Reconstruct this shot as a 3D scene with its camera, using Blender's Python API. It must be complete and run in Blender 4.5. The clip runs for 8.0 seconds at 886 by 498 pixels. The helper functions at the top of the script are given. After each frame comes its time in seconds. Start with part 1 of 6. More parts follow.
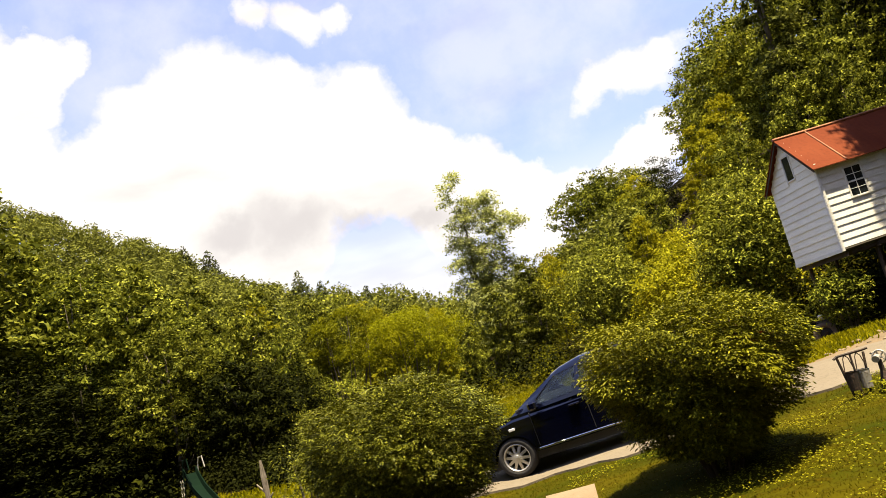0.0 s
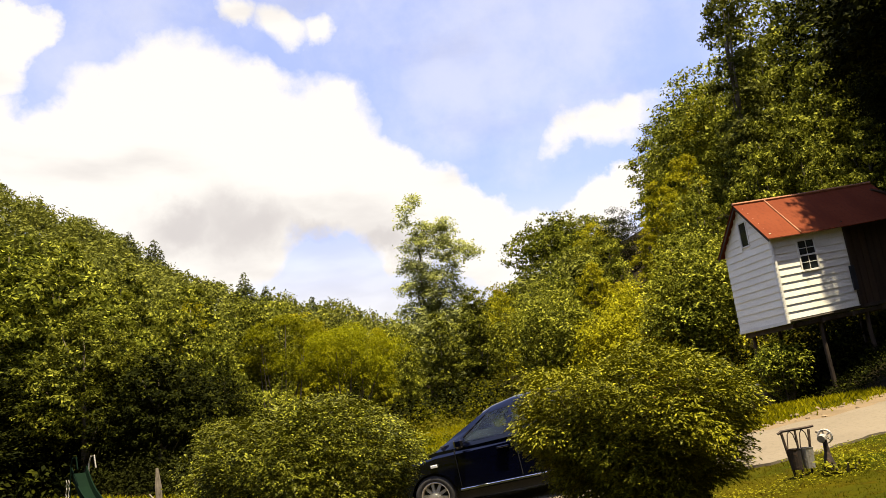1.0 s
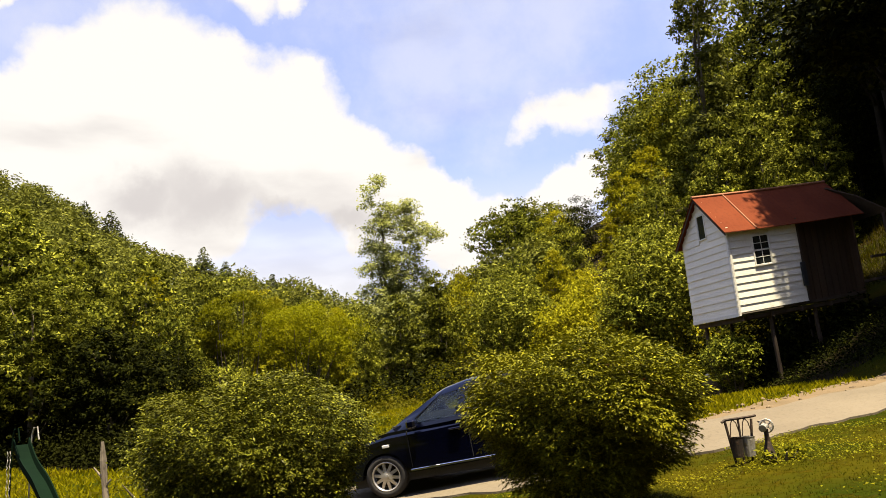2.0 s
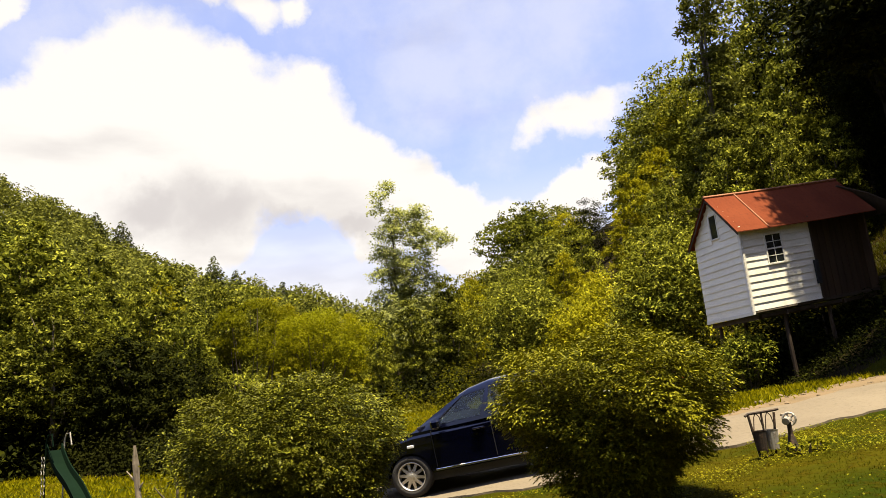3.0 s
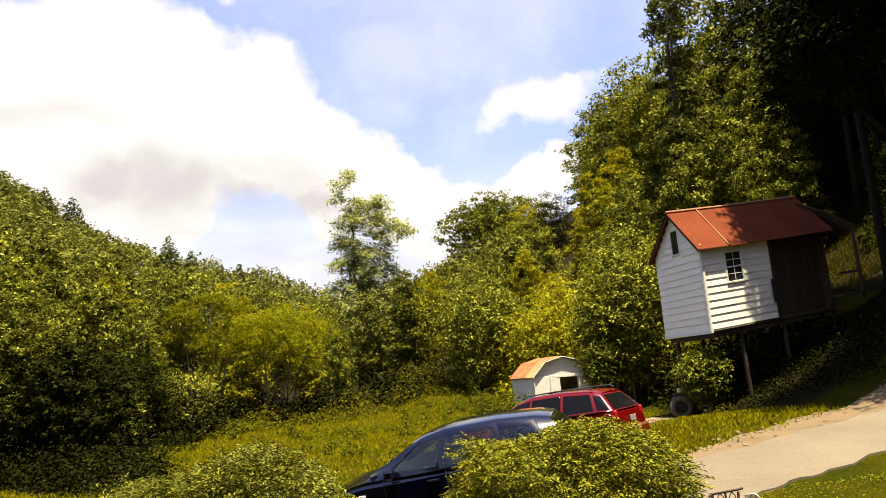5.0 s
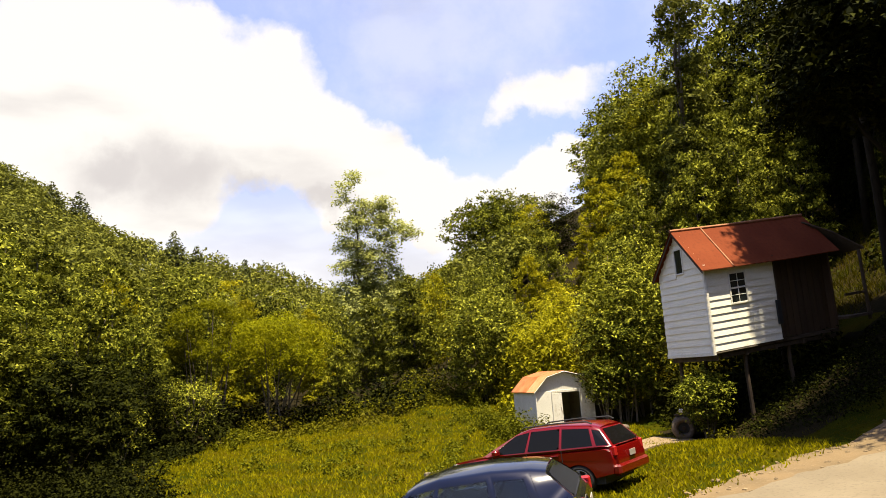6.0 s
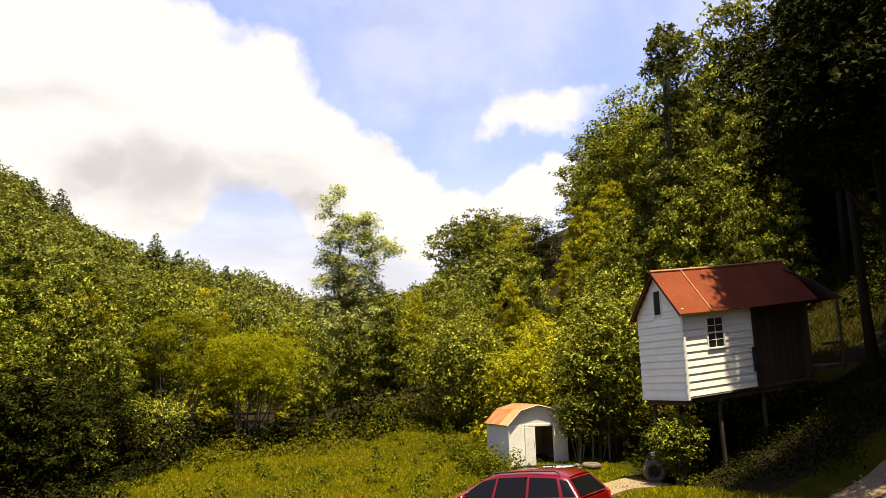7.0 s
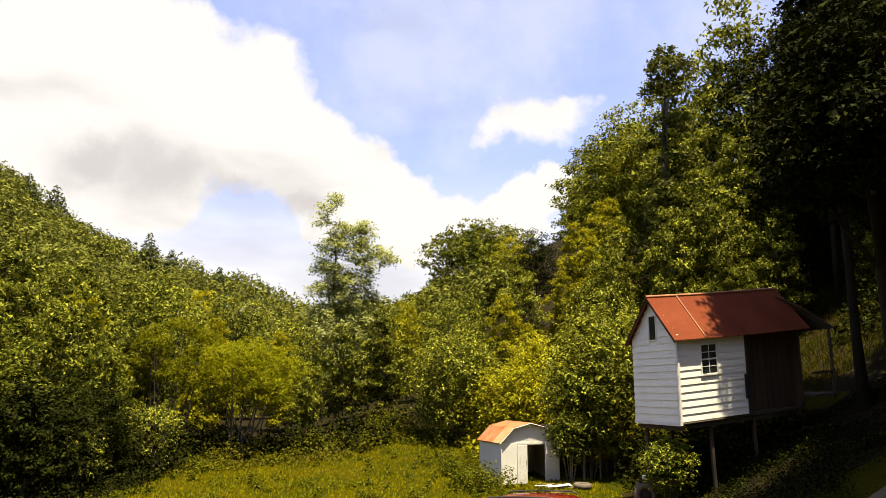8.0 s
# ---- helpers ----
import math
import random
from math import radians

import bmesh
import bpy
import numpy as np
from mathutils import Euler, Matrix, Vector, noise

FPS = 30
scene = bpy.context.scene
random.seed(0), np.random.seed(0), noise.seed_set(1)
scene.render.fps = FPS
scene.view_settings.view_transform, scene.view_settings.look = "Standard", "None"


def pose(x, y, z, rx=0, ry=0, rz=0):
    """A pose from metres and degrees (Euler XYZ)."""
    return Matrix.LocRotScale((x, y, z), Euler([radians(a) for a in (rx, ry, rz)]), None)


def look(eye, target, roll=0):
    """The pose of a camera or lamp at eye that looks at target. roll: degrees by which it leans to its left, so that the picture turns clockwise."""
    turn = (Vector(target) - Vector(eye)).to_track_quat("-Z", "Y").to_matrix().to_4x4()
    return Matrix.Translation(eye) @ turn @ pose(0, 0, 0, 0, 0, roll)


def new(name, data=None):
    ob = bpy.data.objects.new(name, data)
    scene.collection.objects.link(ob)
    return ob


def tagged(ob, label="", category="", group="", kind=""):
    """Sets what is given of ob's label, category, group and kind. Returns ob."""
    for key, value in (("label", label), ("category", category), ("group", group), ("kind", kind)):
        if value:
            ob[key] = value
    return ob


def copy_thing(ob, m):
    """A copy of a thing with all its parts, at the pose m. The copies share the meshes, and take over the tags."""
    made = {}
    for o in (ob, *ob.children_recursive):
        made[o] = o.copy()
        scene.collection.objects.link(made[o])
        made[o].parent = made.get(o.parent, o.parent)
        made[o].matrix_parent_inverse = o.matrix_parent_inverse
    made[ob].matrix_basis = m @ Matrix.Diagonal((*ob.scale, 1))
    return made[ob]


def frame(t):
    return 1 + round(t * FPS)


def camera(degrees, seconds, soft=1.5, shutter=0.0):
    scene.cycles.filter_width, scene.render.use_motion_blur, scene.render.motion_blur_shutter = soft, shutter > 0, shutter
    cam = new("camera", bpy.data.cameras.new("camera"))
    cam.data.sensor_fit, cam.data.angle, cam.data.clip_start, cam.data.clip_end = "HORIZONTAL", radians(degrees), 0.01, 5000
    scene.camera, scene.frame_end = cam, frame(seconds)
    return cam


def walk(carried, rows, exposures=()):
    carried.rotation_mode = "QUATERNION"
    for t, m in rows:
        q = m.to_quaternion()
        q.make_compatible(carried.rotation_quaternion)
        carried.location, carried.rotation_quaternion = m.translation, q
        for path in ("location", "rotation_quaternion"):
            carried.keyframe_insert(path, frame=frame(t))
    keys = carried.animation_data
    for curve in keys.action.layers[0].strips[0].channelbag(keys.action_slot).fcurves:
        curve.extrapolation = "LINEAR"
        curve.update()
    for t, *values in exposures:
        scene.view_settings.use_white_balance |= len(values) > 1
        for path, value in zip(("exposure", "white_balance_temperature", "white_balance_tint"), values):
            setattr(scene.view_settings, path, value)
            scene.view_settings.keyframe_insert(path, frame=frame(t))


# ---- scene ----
cam = camera(63.0, 8.0, soft=0.75)
PATH = [
    (0, (0.493, -0.355, 1.319), (0.370, 1.601, 1.726), -13.1),
    (0.5, (0.482, -0.183, 1.384), (0.382, 1.784, 1.737), -8.4),
    (1, (0.585, 0.378, 1.367), (0.598, 2.326, 1.819), -6.3),
    (1.5, (0.615, 0.488, 1.302), (0.718, 2.437, 1.735), -5.1),
    (1.7, (0.672, 0.456, 1.319), (0.775, 2.414, 1.715), -5.0),
    (2.8, (0.497, 0.33, 1.371), (0.627, 2.285, 1.774), -3.8),
    (3, (0.424, 0.22, 1.283), (0.512, 2.175, 1.695), -5.6),
    (3.5, (0.333, 0.444, 1.401), (0.554, 2.418, 1.638), -7.8),
    (4, (0.346, 0.381, 1.661), (0.533, 2.347, 1.973), -8.2),
    (4.5, (0.459, 0.545, 2.027), (0.66, 2.504, 2.372), -7.8),
    (4.7, (0.497, 0.578, 2.135), (0.685, 2.538, 2.486), -6.3),
    (5.8, (0.735, 0.552, 3.275), (0.958, 2.509, 3.622), -2.7),
    (6, (0.804, 0.581, 3.362), (0.978, 2.545, 3.697), -4.0),
    (6.5, (1.026, 0.745, 3.692), (1.234, 2.699, 4.064), -0.5),
    (7, (1.082, 0.743, 4.054), (1.298, 2.696, 4.422), -1.4),
    (7.5, (0.96, 0.652, 4.362), (1.183, 2.607, 4.716), -0.0),
    (8, (0.781, 0.382, 4.529), (1.016, 2.331, 4.912), 0.2),
]
walk(cam, [(t, look(eye, target, roll)) for t, eye, target, roll in PATH], [(0.0, 1.95, 7000, 10), (0.6, 1.86, 7000, 10), (1.5, 1.78, 7000, 10), (3.0, 1.78, 7000, 10), (3.6, 1.78, 7000, 10), (4.5, 1.90, 7000, 10), (6.0, 1.82, 7000, 10), (8.0, 1.80, 7000, 10)])

# ---- light ----
SUN_TO = Vector((0.08, -0.19, 0.95)).normalized()
sun_data = bpy.data.lights.new("sun", "SUN")
sun_data.energy = 5.0
sun_data.angle = radians(0.6)
sun_data.color = (1.0, 0.91, 0.70)
sun = new("sun", sun_data)
sun.matrix_world = look((0, 0, 60), Vector((0, 0, 60)) - SUN_TO)


def sky_world():
    """Summer sky: clear blue with cumulus banks over the valley."""
    w = bpy.data.worlds.new("sky")
    scene.world = w
    w.use_nodes = True
    nt = w.node_tree
    nt.nodes.clear()
    N, L = nt.nodes.new, nt.links.new
    out, bg = N("ShaderNodeOutputWorld"), N("ShaderNodeBackground")
    L(bg.outputs[0], out.inputs[0])
    sky = N("ShaderNodeTexSky")
    sky.sky_type = "NISHITA"
    sky.sun_disc = False
    sky.sun_elevation = math.asin(SUN_TO.z)
    sky.sun_rotation = math.atan2(SUN_TO.x, SUN_TO.y)
    sky.dust_density = 1.6
    tc = N("ShaderNodeTexCoord")
    big, fine = N("ShaderNodeTexNoise"), N("ShaderNodeTexNoise")
    big.inputs["Scale"].default_value, big.inputs["Detail"].default_value = 5.0, 7.0
    big.inputs["Roughness"].default_value = 0.6
    fine.inputs["Scale"].default_value, fine.inputs["Detail"].default_value = 16.0, 6.0
    L(tc.outputs["Generated"], big.inputs["Vector"])
    L(tc.outputs["Generated"], fine.inputs["Vector"])

    def vmath(op, a, b):
        n = N("ShaderNodeVectorMath")
        n.operation = op
        for i, v in enumerate((a, b)):
            if v is None:
                continue
            if isinstance(v, (tuple, list)):
                n.inputs[i].default_value = v
            else:
                L(v, n.inputs[i])
        return n.outputs["Value"] if op == "DISTANCE" else n.outputs["Vector"]

    def fmath(op, a, b):
        n = N("ShaderNodeMath")
        n.operation = op
        for i, v in enumerate((a, b)):
            if isinstance(v, (int, float)):
                n.inputs[i].default_value = v
            else:
                L(v, n.inputs[i])
        return n.outputs[0]

    def ramp(v, lo, hi):
        n = N("ShaderNodeMapRange")
        n.interpolation_type = "SMOOTHSTEP"
        n.inputs["From Min"].default_value, n.inputs["From Max"].default_value = lo, hi
        L(v, n.inputs["Value"])
        return n.outputs["Result"]

    wob = vmath("MULTIPLY", vmath("SUBTRACT", big.outputs["Color"], (0.5, 0.5, 0.5)), (0.16, 0.16, 0.16))
    wob2 = vmath("MULTIPLY", vmath("SUBTRACT", fine.outputs["Color"], (0.5, 0.5, 0.5)), (0.05, 0.05, 0.05))
    at = vmath("ADD", vmath("ADD", tc.outputs["Generated"], wob), wob2)
    cover = None
    flat = vmath("MULTIPLY", at, (1.0, 1.0, 1.15))
    for c, r in CLOUDS:
        d = vmath("DISTANCE", flat, (c[0], c[1], c[2] * 1.15))
        f = ramp(d, r * 1.28, r * 0.84) if r > 0.034 else ramp(d, r * 1.9, r * 0.5)
        cover = f if cover is None else fmath("MAXIMUM", cover, f)
    # a few broken clouds elsewhere
    rest = ramp(big.outputs["Fac"], 0.62, 0.74)
    away = ramp(vmath("DISTANCE", tc.outputs["Generated"], (-0.05, 0.95, 0.28)), 0.75, 1.1)
    cover = fmath("MAXIMUM", cover, fmath("MULTIPLY", rest, away))
    thin = fmath("ADD", fmath("MULTIPLY", ramp(big.outputs["Fac"], 0.38, 0.72), 0.30), 0.22)
    sep = N("ShaderNodeSeparateXYZ")
    L(tc.outputs["Generated"], sep.inputs[0])
    cover = fmath("MAXIMUM", cover, fmath("MULTIPLY", thin, ramp(sep.outputs["Z"], 0.85, 0.5)))
    cover = fmath("MAXIMUM", cover, fmath("MULTIPLY", ramp(sep.outputs["Z"], 0.40, 0.13), 0.86))
    # grey undersides
    base = None
    for c, r in CLOUD_BASES:
        f = ramp(vmath("DISTANCE", vmath("MULTIPLY", at, (1.0, 1.0, 2.2)), (c[0], c[1], c[2] * 2.2)), r * 1.7, r * 0.2)
        base = f if base is None else fmath("MAXIMUM", base, f)
    streak = N("ShaderNodeTexNoise")
    streak.inputs["Scale"].default_value, streak.inputs["Detail"].default_value = 3.2, 6.0
    L(vmath("MULTIPLY", tc.outputs["Generated"], (1.0, 1.0, 3.4)), streak.inputs["Vector"])
    base = fmath("MAXIMUM", base, fmath("MULTIPLY", ramp(streak.outputs["Fac"], 0.50, 0.68), 0.6))
    tone = N("ShaderNodeMix")
    tone.data_type = "RGBA"
    tone.inputs["A"].default_value = (1.2, 1.19, 1.19, 1)
    tone.inputs["B"].default_value = (0.84, 0.82, 0.845, 1)
    L(base, tone.inputs["Factor"])
    gain = N("ShaderNodeMix")
    gain.data_type, gain.blend_type = "RGBA", "MULTIPLY"
    gain.inputs["Factor"].default_value = 1.0
    L(sky.outputs[0], gain.inputs["A"])
    gain.inputs["B"].default_value = (0.250, 0.262, 0.370, 1)
    mix = N("ShaderNodeMix")
    mix.data_type = "RGBA"
    L(cover, mix.inputs["Factor"])
    L(gain.outputs["Result"], mix.inputs["A"])
    L(tone.outputs["Result"], mix.inputs["B"])
    L(mix.outputs["Result"], bg.inputs["Color"])
    bg.inputs["Strength"].default_value = 0.25


CLOUDS = [
    ((-0.313, 0.874, 0.37), 0.133),
    ((-0.176, 0.918, 0.356), 0.117),
    ((-0.43, 0.843, 0.324), 0.102),
    ((-0.238, 0.886, 0.398), 0.078),
    ((-0.336, 0.85, 0.405), 0.074),
    ((-0.136, 0.908, 0.396), 0.059),
    ((-0.085, 0.943, 0.32), 0.082),
    ((-0.025, 0.962, 0.272), 0.082),
    ((0.035, 0.966, 0.256), 0.07),
    ((0.106, 0.971, 0.214), 0.074),
    ((0.206, 0.953, 0.22), 0.059),
    ((0.262, 0.933, 0.246), 0.041),
    ((-0.49, 0.802, 0.34), 0.063),
    ((-0.27, 0.93, 0.275), 0.10),
    ((-0.351, 0.897, 0.268), 0.094),
    ((-0.547, 0.75, 0.371), 0.086),
    ((0.198, 0.92, 0.338), 0.028),
    ((0.219, 0.914, 0.341), 0.03),
    ((0.239, 0.909, 0.342), 0.032),
    ((0.258, 0.903, 0.343), 0.03),
    ((0.277, 0.897, 0.346), 0.026),
    ((-0.459, 0.742, 0.489), 0.055),
    ((-0.514, 0.722, 0.463), 0.078),
    ((-0.169, 0.841, 0.515), 0.028),
    ((-0.125, 0.853, 0.506), 0.022),
    ((-0.214, 0.825, 0.523), 0.023),
]
CLOUD_BASES = [((-0.25, 0.93, 0.272), 0.085), ((-0.16, 0.945, 0.262), 0.05), ((-0.33, 0.905, 0.272), 0.06), ((-0.08, 0.965, 0.25), 0.04)]
sky_world()


# ---- materials ----
def nodes_of(name):
    m = bpy.data.materials.new(name)
    m.use_nodes = True
    nt = m.node_tree
    return m, nt, nt.nodes["Principled BSDF"]


def mixed(nt, fac, a, b):
    n = nt.nodes.new("ShaderNodeMix")
    n.data_type = "RGBA"
    for key, v in (("Factor", fac), ("A", a), ("B", b)):
        if isinstance(v, (int, float)):
            n.inputs[key].default_value = v
        elif isinstance(v, tuple):
            n.inputs[key].default_value = (*v, 1)
        else:
            nt.links.new(v, n.inputs[key])
    return n.outputs["Result"]


def noise_of(nt, scale, detail=4.0, lo=0.35, hi=0.65, stretch=None, space="Object"):
    tc = nt.nodes.new("ShaderNodeTexCoord")
    n = nt.nodes.new("ShaderNodeTexNoise")
    n.inputs["Scale"].default_value, n.inputs["Detail"].default_value = scale, detail
    src = tc.outputs[space]
    if stretch:
        mp = nt.nodes.new("ShaderNodeMapping")
        mp.inputs["Scale"].default_value = stretch
        nt.links.new(src, mp.inputs["Vector"])
        src = mp.outputs["Vector"]
    nt.links.new(src, n.inputs["Vector"])
    r = nt.nodes.new("ShaderNodeMapRange")
    r.inputs["From Min"].default_value, r.inputs["From Max"].default_value = lo, hi
    nt.links.new(n.outputs["Fac"], r.inputs["Value"])
    return r.outputs["Result"]


def surface(name, a, b, c, scale=1.0, scale2=12.0, rough=0.8, metal=0.0, bump=0.3, dist=0.01, stretch=None, vary=0.0, coat=0.0, spec=0.3, tone=0.84):
    """A weathered surface: a and b blend at a coarse scale, c shows in fine grain."""
    m, nt, p = nodes_of(name)
    a, b, c = (tuple(v * tone for v in k) for k in (a, b, c))
    coarse = noise_of(nt, scale, 4, 0.36, 0.64, stretch)
    fine = noise_of(nt, scale2, 5, 0.52, 0.72, stretch)
    col = mixed(nt, coarse, a, b)
    half = nt.nodes.new("ShaderNodeMath")
    half.operation = "MULTIPLY"
    half.inputs[1].default_value = 0.6
    nt.links.new(fine, half.inputs[0])
    col = mixed(nt, half.outputs[0], col, c)
    if vary:
        oi = nt.nodes.new("ShaderNodeObjectInfo")
        hsv = nt.nodes.new("ShaderNodeHueSaturation")
        mr = nt.nodes.new("ShaderNodeMapRange")
        mr.inputs["To Min"].default_value, mr.inputs["To Max"].default_value = 1 - vary, 1 + vary
        nt.links.new(oi.outputs["Random"], mr.inputs["Value"])
        nt.links.new(mr.outputs["Result"], hsv.inputs["Value"])
        nt.links.new(col, hsv.inputs["Color"])
        col = hsv.outputs["Color"]
    nt.links.new(col, p.inputs["Base Color"])
    p.inputs["Roughness"].default_value, p.inputs["Metallic"].default_value = rough, metal
    p.inputs["Coat Weight"].default_value = coat
    p.inputs["Specular IOR Level"].default_value = spec
    if bump:
        bn = nt.nodes.new("ShaderNodeBump")
        bn.inputs["Strength"].default_value, bn.inputs["Distance"].default_value = bump, dist
        nt.links.new(fine, bn.inputs["Height"])
        nt.links.new(bn.outputs["Normal"], p.inputs["Normal"])
    return m


LEAF = 0.92


def leaf_material(name, a, b, c, glow=0.35, rough=0.55, patch=0.6, rare=1.0, gloss=0.025):
    """Foliage: each leaf takes its own tone between a and b (rare: how few are pale), patches turn to c; light comes through the leaves."""
    m, nt, p = nodes_of(name)
    geo = nt.nodes.new("ShaderNodeNewGeometry")
    oi = nt.nodes.new("ShaderNodeObjectInfo")
    a, b, c = ([min(0.5, v * LEAF) for v in k] for k in (a, b, c))
    a, b, c = tuple(a), tuple(b), tuple(c)
    few = nt.nodes.new("ShaderNodeMath")
    few.operation = "POWER"
    few.inputs[1].default_value = rare
    nt.links.new(geo.outputs["Random Per Island"], few.inputs[0])
    col = mixed(nt, few.outputs[0], a, b)
    pt = noise_of(nt, patch, 3, 0.45, 0.70)
    col = mixed(nt, pt, col, c)
    hsv = nt.nodes.new("ShaderNodeHueSaturation")
    mr = nt.nodes.new("ShaderNodeMapRange")
    mr.inputs["To Min"].default_value, mr.inputs["To Max"].default_value = 0.75, 1.25
    nt.links.new(oi.outputs["Random"], mr.inputs["Value"])
    nt.links.new(mr.outputs["Result"], hsv.inputs["Value"])
    nt.links.new(col, hsv.inputs["Color"])
    col = hsv.outputs["Color"]
    nt.links.new(col, p.inputs["Base Color"])
    p.inputs["Roughness"].default_value = rough
    p.inputs["Specular IOR Level"].default_value = gloss
    tr = nt.nodes.new("ShaderNodeBsdfTranslucent")
    nt.links.new(col, tr.inputs["Color"])
    mx = nt.nodes.new("ShaderNodeMixShader")
    mx.inputs[0].default_value = glow
    nt.links.new(p.outputs[0], mx.inputs[1])
    nt.links.new(tr.outputs[0], mx.inputs[2])
    nt.links.new(mx.outputs[0], nt.nodes["Material Output"].inputs["Surface"])
    return m


def glass_material(name, tint=(0.02, 0.025, 0.025), clear=0.35):
    m, nt, p = nodes_of(name)
    p.inputs["Base Color"].default_value = (*tint, 1)
    p.inputs["Roughness"].default_value = 0.06
    p.inputs["Transmission Weight"].default_value = clear
    p.inputs["IOR"].default_value = 1.45
    p.inputs["Specular IOR Level"].default_value = 0.5 if clear > 0 else 0.2
    return m


M = {}
M["grass"] = surface("grass_turf", (0.016, 0.023, 0.0006), (0.046, 0.037, 0.001), (0.054, 0.035, 0.001), 0.55, 7.0, 0.95, bump=0.9, dist=0.05, spec=0.02)
M["blade"] = leaf_material("grass_blades", (0.028, 0.034, 0.0009), (0.070, 0.066, 0.0017), (0.058, 0.041, 0.0017), 0.35, 0.6, 0.5, 1.4)
M["meadow"] = leaf_material("meadow_grass_blades", (0.135, 0.1296, 0.0022), (0.243, 0.2117, 0.0043), (0.225, 0.190, 0.004), 0.45, 0.7, 0.25)
M["weed"] = leaf_material("meadow_weeds", (0.045, 0.050, 0.002), (0.145, 0.138, 0.006), (0.10, 0.085, 0.005), 0.3, 0.6, 0.3)
M["clump"] = leaf_material("weed_clump_leaves", (0.030, 0.036, 0.002), (0.125, 0.125, 0.006), (0.07, 0.07, 0.004), 0.3, 0.6, 0.3)
M["clover"] = leaf_material("clover_leaves", (0.0638, 0.068, 0.0026), (0.1827, 0.17, 0.0102), (0.1275, 0.1062, 0.0043), 0.25, 0.5, 0.8)
# woodland soil, its colour darkened further for the tree shade lying on it
M["wood_floor"] = surface("woodland_soil_with_shade", (0.011, 0.009, 0.004), (0.017, 0.013, 0.005), (0.032, 0.022, 0.009), 0.5, 6.0, 0.95, bump=0.8, dist=0.05, spec=0.02)
M["drive"] = surface("worn_concrete_drive", (0.155, 0.124, 0.080), (0.128, 0.101, 0.064), (0.085, 0.066, 0.042), 0.5, 14.0, 0.9, bump=0.4)
M["path"] = surface("concrete_path", (0.20, 0.142, 0.080), (0.175, 0.122, 0.068), (0.12, 0.084, 0.048), 1.2, 18.0, 0.9, bump=0.3)
M["dirt"] = surface("dry_dirt", (0.14, 0.094, 0.045), (0.105, 0.072, 0.034), (0.17, 0.125, 0.07), 1.2, 15.0, 0.95, bump=0.7)
M["stone"] = surface("shoulder_stone", (0.17, 0.12, 0.065), (0.12, 0.085, 0.045), (0.22, 0.17, 0.10), 3.0, 20.0, 0.9, vary=0.3)
M["bush"] = leaf_material("shrub_leaves", (0.0408, 0.0456, 0.0024), (0.294, 0.2784, 0.0168), (0.162, 0.1512, 0.0048), 0.08, 0.5, 0.9, 1.8, 0.05)
M["deep_bush"] = leaf_material("deep_green_shrub_leaves", (0.020, 0.024, 0.002), (0.205, 0.205, 0.018), (0.056, 0.056, 0.003), 0.06, 0.45, 0.9, 2.2, 0.05)
M["wood_leaf"] = leaf_material("woodland_leaves", (0.030, 0.037, 0.002), (0.335, 0.335, 0.038), (0.110, 0.110, 0.005), 0.24, 0.6, 0.15, 2.0)
M["dark_leaf"] = leaf_material("dark_woodland_leaves", (0.022, 0.029, 0.002), (0.25, 0.26, 0.026), (0.068, 0.070, 0.004), 0.22, 0.6, 0.15, 2.2)
# darkened copy of the woodland leaves: deep shade is put into the colour
M["shade_painted_leaf"] = leaf_material("leaves_with_painted_shade", (0.006, 0.008, 0.001), (0.040, 0.043, 0.003), (0.012, 0.013, 0.001), 0.08, 0.8, 0.15, 3.0)
M["pale_leaf"] = leaf_material("poplar_leaves", (0.16, 0.175, 0.045), (0.42, 0.43, 0.14), (0.26, 0.27, 0.06), 0.45, 0.5, 0.2)
M["yellow_leaf"] = leaf_material("yellow_green_leaves", (0.105, 0.100, 0.003), (0.36, 0.335, 0.015), (0.22, 0.187, 0.006), 0.36, 0.6, 0.3, 1.2)
M["willow"] = leaf_material("willow_leaves", (0.070, 0.076, 0.002), (0.185, 0.180, 0.005), (0.150, 0.142, 0.003), 0.40, 0.65, 0.4)
M["conifer"] = leaf_material("conifer_needles", (0.040, 0.048, 0.012), (0.075, 0.082, 0.022), (0.055, 0.06, 0.014), 0.15, 0.7, 0.2)
M["far_leaf"] = leaf_material("hill_forest_leaves", (0.045, 0.050, 0.007), (0.20, 0.20, 0.030), (0.085, 0.088, 0.012), 0.2, 0.65, 0.05, 1.8)
M["bark"] = surface("bark", (0.10, 0.08, 0.05), (0.16, 0.13, 0.09), (0.05, 0.04, 0.03), 3.0, 14.0, 0.95, bump=0.8, dist=0.02, stretch=(1, 1, 0.25))
# darkened copy of the bark: shade under the crowns is put into the colour
M["shade_painted_bark"] = surface("bark_with_painted_shade", (0.018, 0.015, 0.010), (0.026, 0.021, 0.013), (0.010, 0.009, 0.006), 3.0, 14.0, 0.95, bump=0.8, dist=0.02, stretch=(1, 1, 0.25), spec=0.05)
M["siding"] = surface("white_painted_siding", (0.78, 0.745, 0.62), (0.72, 0.685, 0.565), (0.50, 0.455, 0.36), 1.2, 20.0, 0.6, bump=0.15, stretch=(1, 1, 3), vary=0.05, tone=1.0)
M["trim"] = surface("white_painted_trim", (0.68, 0.66, 0.57), (0.62, 0.60, 0.52), (0.48, 0.45, 0.38), 2.0, 25.0, 0.55, bump=0.1, tone=1.0)
